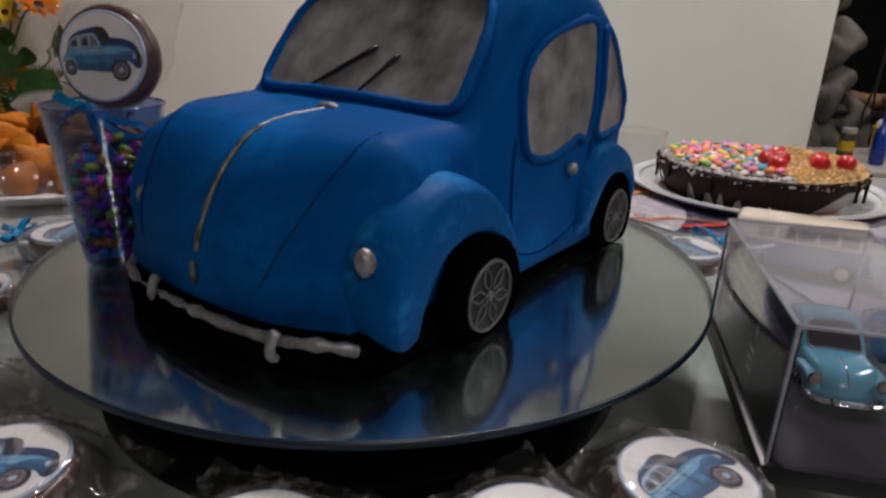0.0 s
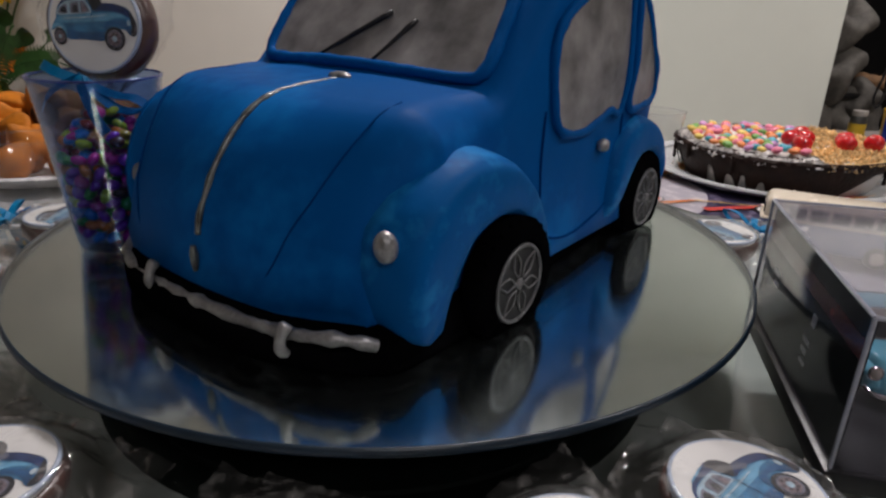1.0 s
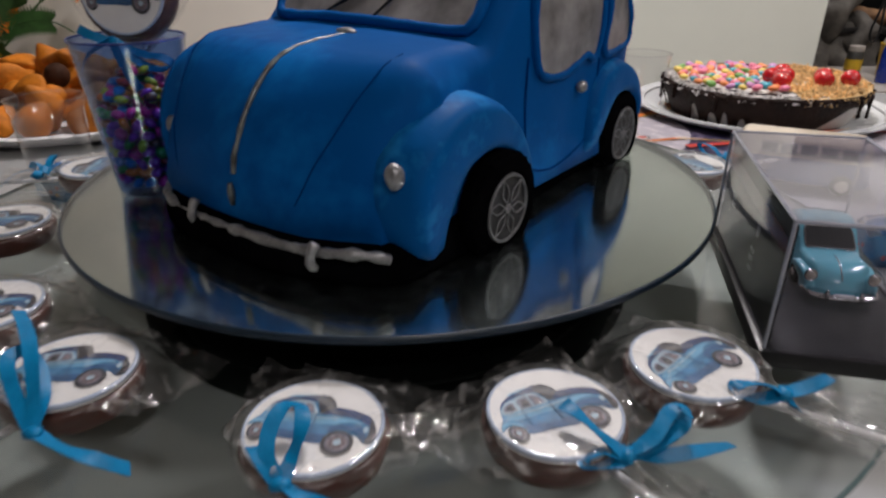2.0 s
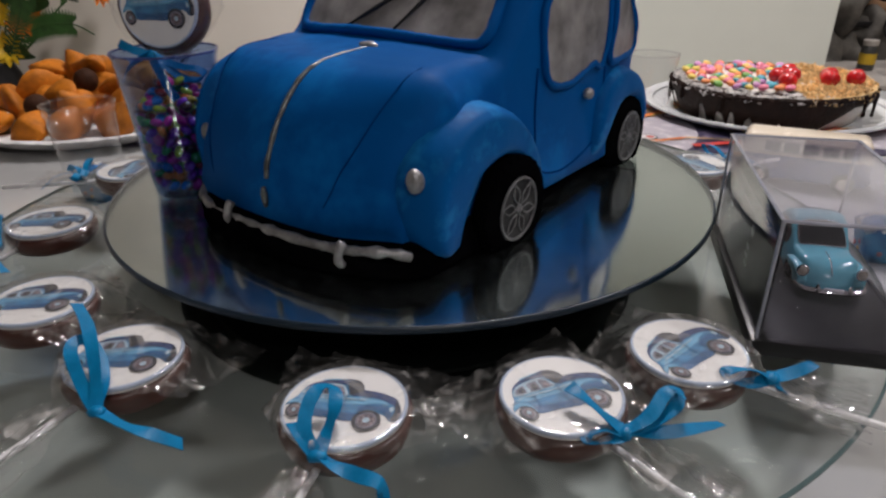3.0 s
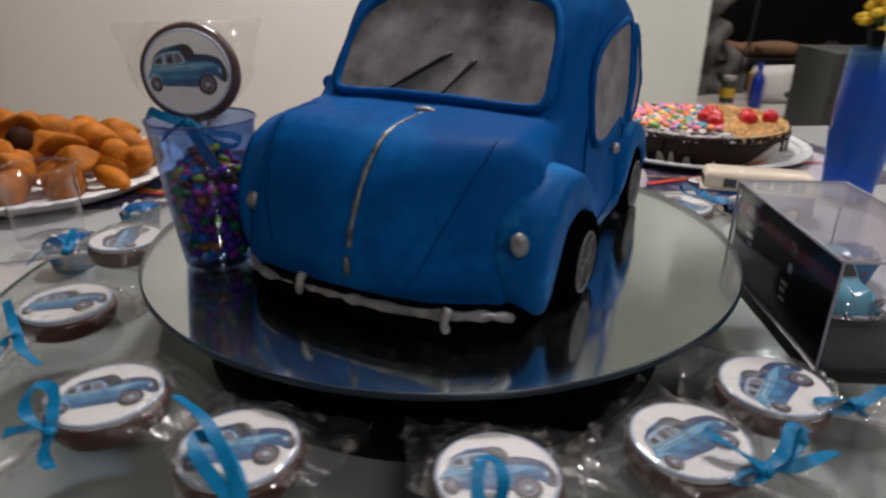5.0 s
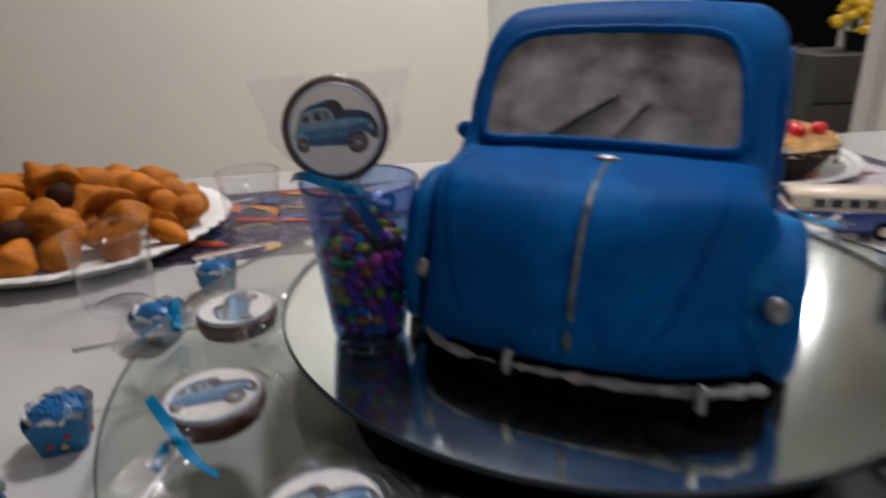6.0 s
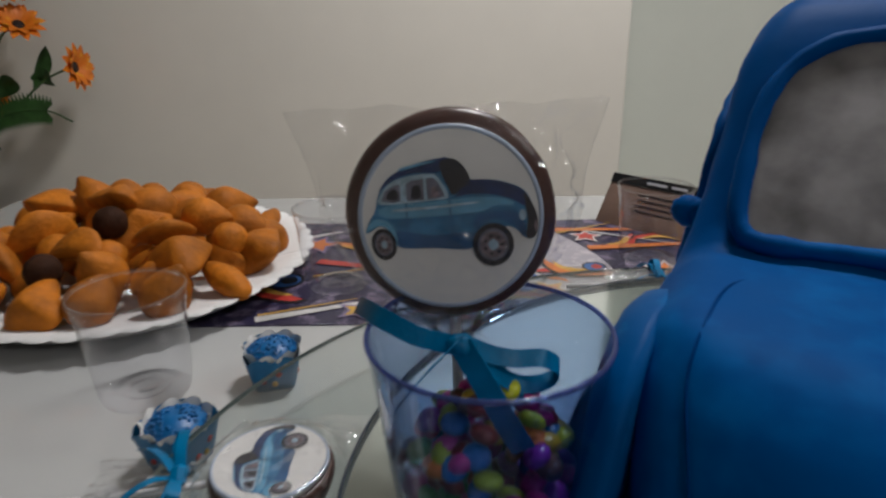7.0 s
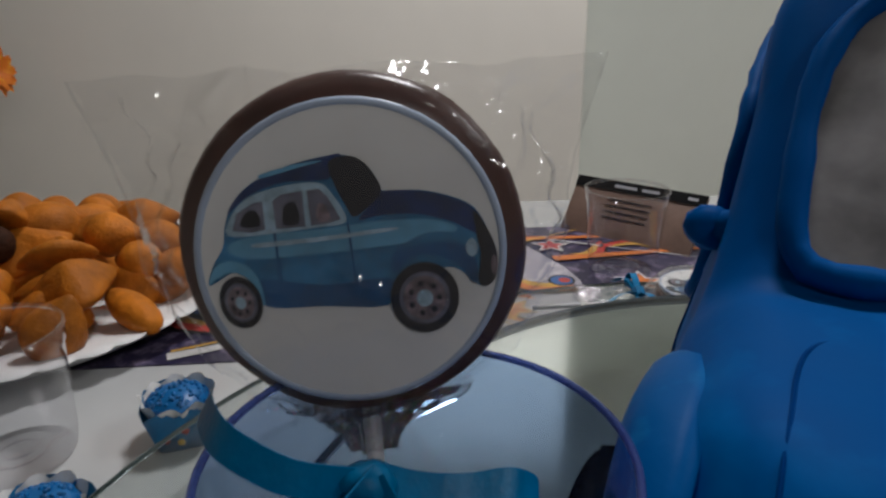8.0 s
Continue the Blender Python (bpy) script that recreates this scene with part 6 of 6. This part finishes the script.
def flower(parent, place, face, size, material):
    """A daisy-like flower head whose face looks along a direction."""
    m = Matrix.Translation(place) @ Vector(face).to_track_quat("Z", "Y").to_matrix().to_4x4()
    head = part("flower_head", ball(size * 0.30, m, 2, rough=0.1, freq=90, squash=(1, 1, 0.45)), SEED, parent, "dark flower centre")
    for layer, n, tilt in ((0, 12, 10), (1, 9, 26)):
        for k in range(n):
            bm = bmesh.new()
            petal_mesh(bm, m @ pose(0, 0, 0, 0, 0, 360 * (k + 0.5 * layer) / n) @ pose(0, size * 0.16, 0, tilt, 0, 0), size * (1.0 - 0.15 * layer), size * 0.22)
            part("petal", bm, material, head)


def leaf(parent, base, tip, width, name="leaf"):
    b, t = Vector(base), Vector(tip)
    d = t - b
    side = d.cross(Vector((0, 1, 0.3))).normalized()
    up = side.cross(d).normalized()

    def fn(s, u):
        w = width * math.sin(math.pi * min(1, 0.06 + 0.94 * u)) ** 0.9 * (2 * s - 1)
        return b + d * u + side * w + up * (0.12 * d.length * math.sin(math.pi * u) + 0.5 * abs(w))
    part(name, sheet(fn, 4, 8), LEAF, parent)


def fern(parent, pts):
    line = spline(pts, 10)
    bm = tube(line, 0.0028, 6)
    n = len(line)
    for i in range(4, n - int(n * 0.28)):
        d = (line[min(i + 1, n - 1)] - line[i - 1]).normalized()
        s = d.cross(Vector((0, 1, 0))).normalized()
        L = 0.055 * math.sin(math.pi * (0.12 + 0.8 * i / n))
        for k in (1, -1):
            tip = line[i] + (s * k * L) + d * 0.018
            a, b = line[i] - d * 0.005, line[i] + d * 0.005
            mid = (line[i] + tip) / 2 + d * 0.006
            v = [bm.verts.new(p) for p in (a, mid - d * 0.004, tip, mid + d * 0.008, b)]
            bm.faces.new(v)
    part("fern_frond", bm, LEAF, parent, "green fern frond")


bouquet = thing("flower_vase", "dark vase of artificial yellow and orange sunflowers with fern leaves", "flower vase", Matrix.Translation((VX, VY, -0.42)))
part("vase", lathe([(0, 0), (0.06, 0), (0.075, 0.02), (0.095, 0.12), (0.09, 0.19), (0.07, 0.235), (0.076, 0.25), (0.07, 0.248), (0.06, 0.22), (0, 0.21)], 40), BLACK, bouquet, "glossy black vase")


def rel(x, y, z):
    return Vector((x - VX, y - VY, z + 0.42))


HEADS = [((-1.575, 2.36, -0.125), (0.15, -1, 0.15), 0.058, PETAL), ((-1.58, 2.36, 0.0), (0.1, -1, 0.35), 0.055, PETAL), ((-1.515, 2.38, -0.04), (0.4, -1, 0.3), 0.048, PETAL_O), ((-1.635, 2.34, -0.07), (-0.2, -1, 0.2), 0.055, PETAL),
         ((-1.225, 2.40, 0.083), (0.97, -0.14, 0.05), 0.066, PETAL_O), ((-1.362, 2.40, 0.208), (0.55, -0.55, 0.75), 0.066, PETAL_O), ((-1.378, 2.42, 0.295), (0.4, -0.5, 0.85), 0.05, PETAL_O), ((-1.49, 2.40, -0.022), (0.3, -0.9, 0.3), 0.05, PETAL_O),
         ((-1.60, 2.40, 0.12), (0.1, -0.9, 0.5), 0.055, PETAL), ((-1.70, 2.36, 0.05), (-0.4, -0.9, 0.3), 0.055, PETAL_O), ((-1.50, 2.42, 0.18), (0.3, -0.8, 0.5), 0.05, PETAL)]
for place, face, size, material in HEADS:
    p = rel(*place)
    f = Vector(face).normalized()
    part("stem", tube(spline([(0.02 * f.x, 0, 0.20), (p.x * 0.35, p.y * 0.3, 0.30), (p.x * 0.8 - 0.03 * f.x, p.y * 0.8 - 0.02 * f.y, p.z - 0.05), p - f * 0.012], 6), 0.0035, 6), STEM, bouquet)
    flower(bouquet, p, face, size, material)
for b, t, w in (((-1.36, 2.40, 0.02), (-1.285, 2.38, 0.15), 0.022), ((-1.37, 2.41, 0.05), (-1.28, 2.36, 0.045), 0.03), ((-1.47, 2.38, 0.0), (-1.38, 2.34, 0.06), 0.03), ((-1.55, 2.36, 0.02), (-1.48, 2.3, 0.09), 0.035), ((-1.62, 2.34, -0.12), (-1.68, 2.27, -0.03), 0.035), ((-1.56, 2.36, -0.16), (-1.46, 2.3, -0.13), 0.03), ((-1.52, 2.38, 0.06), (-1.45, 2.34, 0.13), 0.03), ((-1.66, 2.36, 0.0), (-1.74, 2.3, 0.1), 0.035)):
    leaf(bouquet, rel(*b), rel(*t), w)
fern(bouquet, [rel(-1.62, 2.36, -0.20), rel(-1.52, 2.37, -0.09), rel(-1.42, 2.38, -0.045), rel(-1.33, 2.39, -0.045), rel(-1.265, 2.40, -0.082)])
fern(bouquet, [rel(-1.60, 2.36, -0.20), rel(-1.50, 2.32, -0.06), rel(-1.44, 2.30, 0.03), rel(-1.40, 2.30, 0.08)])
stand = thing("plant_stand", "dark wooden stand under the flower vase", "stand", Matrix.Translation((VX, VY, 0)))
WOOD_DARK = mat("dark_wood", (0.05, 0.03, 0.02), 0.45, vary=0.3, scale=12)
hard(part("top", box((-0.2, -0.15, -0.445), (0.2, 0.15, -0.4205), 0.004), WOOD_DARK, stand))
for x in (-0.17, 0.17):
    for y in (-0.12, 0.12):
        part("leg", box((x - 0.015, y - 0.015, FLOOR), (x + 0.015, y + 0.015, -0.4455), 0.002), WOOD_DARK, stand)

# ---- the room beyond the doorway ----
STONE = mat("grey_stone", (0.095, 0.088, 0.08), 0.8, vary=0.45, scale=7, spec=0.2, bump=0.8, bscale=40)
WHITE_TOP = mat("pale_counter", (0.42, 0.39, 0.36), 0.4, vary=0.08, scale=8)
GREY_UNIT = mat("grey_laminate", (0.045, 0.045, 0.042), 0.45, vary=0.08, scale=10)
BOTTLE_BLUE = mat("blue_bottle_plastic", (0.004, 0.03, 0.30), 0.25, vary=0.1, coat=0.4)
YELLOW_CUP = mat("yellow_plastic", (0.55, 0.35, 0.02), 0.4, vary=0.1)
BARK = mat("brown_wood", (0.16, 0.085, 0.04), 0.65, vary=0.4, scale=14, bump=0.5, bscale=60)
TOPZ = -0.597                       # a low ledge, farther off
BIG = Matrix.Scale(1.35, 4)
side_table = thing("side_table", "low side table with a pale top and dark apron", "side table", pose(2.91, 4.35, 0))
hard(part("top", box((-0.50, -0.42, TOPZ - 0.03), (0.50, 0.42, TOPZ), 0.004), WHITE_TOP, side_table))
hard(part("apron", box((-0.47, -0.39, TOPZ - 0.10), (0.47, 0.39, TOPZ - 0.0305), 0.003), BLACK, side_table))
for x in (-0.42, 0.42):
    for y in (-0.34, 0.34):
        part("leg", box((x - 0.02, y - 0.02, FLOOR), (x + 0.02, y + 0.02, TOPZ - 0.1005), 0.002), BLACK, side_table)
bottle = thing("bottle", "deep blue plastic bottle on the side table", "bottle", pose(2.77, 4.185, TOPZ) @ BIG)
part("bottle_body", lathe([(0, 0.0005), (0.03, 0.0005), (0.033, 0.01), (0.033, 0.13), (0.028, 0.16), (0.014, 0.185), (0.013, 0.205), (0, 0.206)], 28), BOTTLE_BLUE, bottle)
part("cap", lathe([(0.0155, 0.204), (0.0155, 0.226), (0.013, 0.229), (0, 0.229)], 24), BOTTLE_BLUE, bottle)
yc = thing("yellow_tub", "small yellow plastic tub on the side table", "tub", pose(2.93, 4.43, TOPZ) @ BIG)
part("tub", lathe([(0, 0.0005), (0.04, 0.0005), (0.05, 0.14), (0.052, 0.142), (0.052, 0.15), (0, 0.15)], 28), YELLOW_CUP, yc)
bag = thing("shopping_bag", "white plastic bag with dark print slumped on the side table", "bag", pose(3.15, 4.37, TOPZ) @ BIG)
bm = box((-0.20, -0.055, 0.0), (0.13, 0.06, 0.185), 0.045, 5)
for v in bm.verts:
    v.co += 0.02 * Vector((noise.noise(v.co * 9), noise.noise(v.co * 9 + Vector((5, 0, 0))), noise.noise(v.co * 8 + Vector((0, 7, 0)))))
    v.co.y += 0.25 * v.co.z
    v.co.z = max(v.co.z, 0.0008)
part("bag", bm, mat("white_plastic_bag", (0.55, 0.53, 0.50), 0.4, vary=0.08, scale=10, bump=0.3, bscale=30), bag)
part("dark_print", ball(0.03, pose(-0.02, -0.045, 0.045, 0, 20, 0), 2, squash=(1.3, 0.5, 0.7)), mat("dark_green_print", (0.02, 0.04, 0.025), 0.5), bag)
part("grey_print", ball(0.045, pose(0.08, -0.035, 0.10, 0, -30, 0), 2, squash=(0.6, 0.5, 1.3)), P_GREY, bag)
jar = thing("spice_jar", "small jar with a white lid and yellow label", "jar", pose(2.70, 4.42, TOPZ) @ BIG)
part("jar_body", lathe([(0, 0.0005), (0.035, 0.0005), (0.037, 0.01), (0.037, 0.10), (0.03, 0.115), (0, 0.116)], 28), GREY_UNIT, jar)
part("label", lathe([(0.0376, 0.03), (0.0376, 0.08)], 28), YELLOW_CUP, jar, "yellow label")
part("lid", lathe([(0.032, 0.1165), (0.034, 0.12), (0.034, 0.14), (0, 0.141)], 28), WHITE_TOP, jar, "white lid")
chair = thing("black_bag", "slumped black bag beside the side table", "bag", pose(3.62, 4.62, FLOOR))
bm = ball(0.3, pose(0, 0, 0.3), 3, rough=0.2, freq=4, squash=(0.5, 0.5, 1.0))
for v in bm.verts:
    v.co.z = max(v.co.z, 0.001)
part("bag", bm, BLACK, chair)
unit = thing("drawer_unit", "grey laminate drawer unit with two stacked fronts", "drawer unit", Matrix.Translation((2.55, 3.02, FLOOR)) @ pose(0, 0, 0, 0, 0, -12))
hard(part("body", box((-0.24, -0.20, 0.0005), (0.24, 0.22, 0.715), 0.004), GREY_UNIT, unit))
for z0 in (0.02, 0.255, 0.49):
    hard(part("drawer_front", box((-0.235, -0.219, z0), (0.235, -0.201, z0 + 0.225), 0.004), GREY_UNIT, unit))
yv = thing("flower_pot", "dark pot of yellow flowers on the drawer unit", "flower pot", pose(2.60, 3.00, FLOOR + 0.7155))
part("pot", lathe([(0, 0), (0.05, 0), (0.065, 0.09), (0.07, 0.092), (0.06, 0.094), (0, 0.085)], 28), BLACK, yv)
rnd = random.Random(17)
for k in range(26):
    a, r = rnd.uniform(0, 6.28), rnd.uniform(0.02, 0.11)
    p = Vector((r * math.cos(a), r * math.sin(a), rnd.uniform(0.09, 0.25)))
    part("stem", tube([(p.x * 0.3, p.y * 0.3, 0.08), (p.x * 0.7, p.y * 0.7, p.z * 0.7), p], 0.003, 5), STEM, yv)
    part("blossom", ball(0.034, Matrix.Translation(p), 2, rough=0.6, freq=60, squash=(1, 1, 0.7)), PETAL, yv, "yellow blossom")
log = thing("driftwood_log", "weathered brown log lying on a dark bench", "log", pose(3.35, 4.95, -0.29, 0, 0, -4) @ BIG)
part("log", tube(spline([(-0.34, 0, 0.035), (-0.18, 0.02, 0.0), (0.0, 0, 0.01), (0.2, 0.01, -0.012), (0.34, 0, -0.02)], 6), [0.02 + 0.022 * math.sin(0.4 + 2.4 * k / 24) for k in range(25)], 12, wobble=0.5), BARK, log)
part("knot", ball(0.028, pose(-0.10, -0.03, 0.02), 2, rough=0.3, freq=40), BARK, log)
bench = thing("bench", "dark wooden bench under the log", "bench", pose(3.35, 5.02, 0))
hard(part("seat", box((-0.6, -0.18, -0.385), (0.66, 0.2, -0.348), 0.004), BLACK, bench))
for x in (-0.54, 0.6):
    part("leg", box((x - 0.03, -0.12, FLOOR), (x + 0.03, 0.12, -0.3855), 0.003), BLACK, bench)
# stones piled by the end of the wall
rnd = random.Random(4)
for k, (x, y, z, s) in enumerate(((2.45, 4.98, -0.60, 0.26), (2.82, 5.05, -0.58, 0.26), (2.40, 5.0, -0.28, 0.24), (2.72, 5.02, -0.26, 0.22), (2.98, 5.0, -0.42, 0.17), (2.45, 5.04, 0.02, 0.23), (2.72, 5.06, 0.08, 0.20), (2.50, 5.05, 0.33, 0.21), (2.68, 5.08, 0.52, 0.20), (2.42, 5.08, 0.62, 0.2))):
    solid("stone", ball(s * 1.1, None, 4, rough=0.7, freq=2.6 / s * 0.5, squash=(1, 0.75, 0.9)), STONE, "rough grey stone in a stacked garden wall", "stone", pose(x, y, z, rnd.uniform(-20, 20), rnd.uniform(-20, 20), rnd.uniform(0, 360)), "stacked stones")
strap = thing("hanging_strap", "thin black strap hanging in a loop by the doorway", "strap", pose(2.62, 4.15, -0.12) @ BIG)
part("strap", tube(spline([(0.03, 0, 0.75), (0.015, 0, 0.3), (0.005, 0, 0.02), (-0.02, 0, -0.12), (0.0, 0, -0.17), (0.02, 0, -0.12), (0.012, 0, 0.05), (0.04, 0, 0.4), (0.05, 0, 0.75)], 6), 0.006, 6), BLACK, strap)
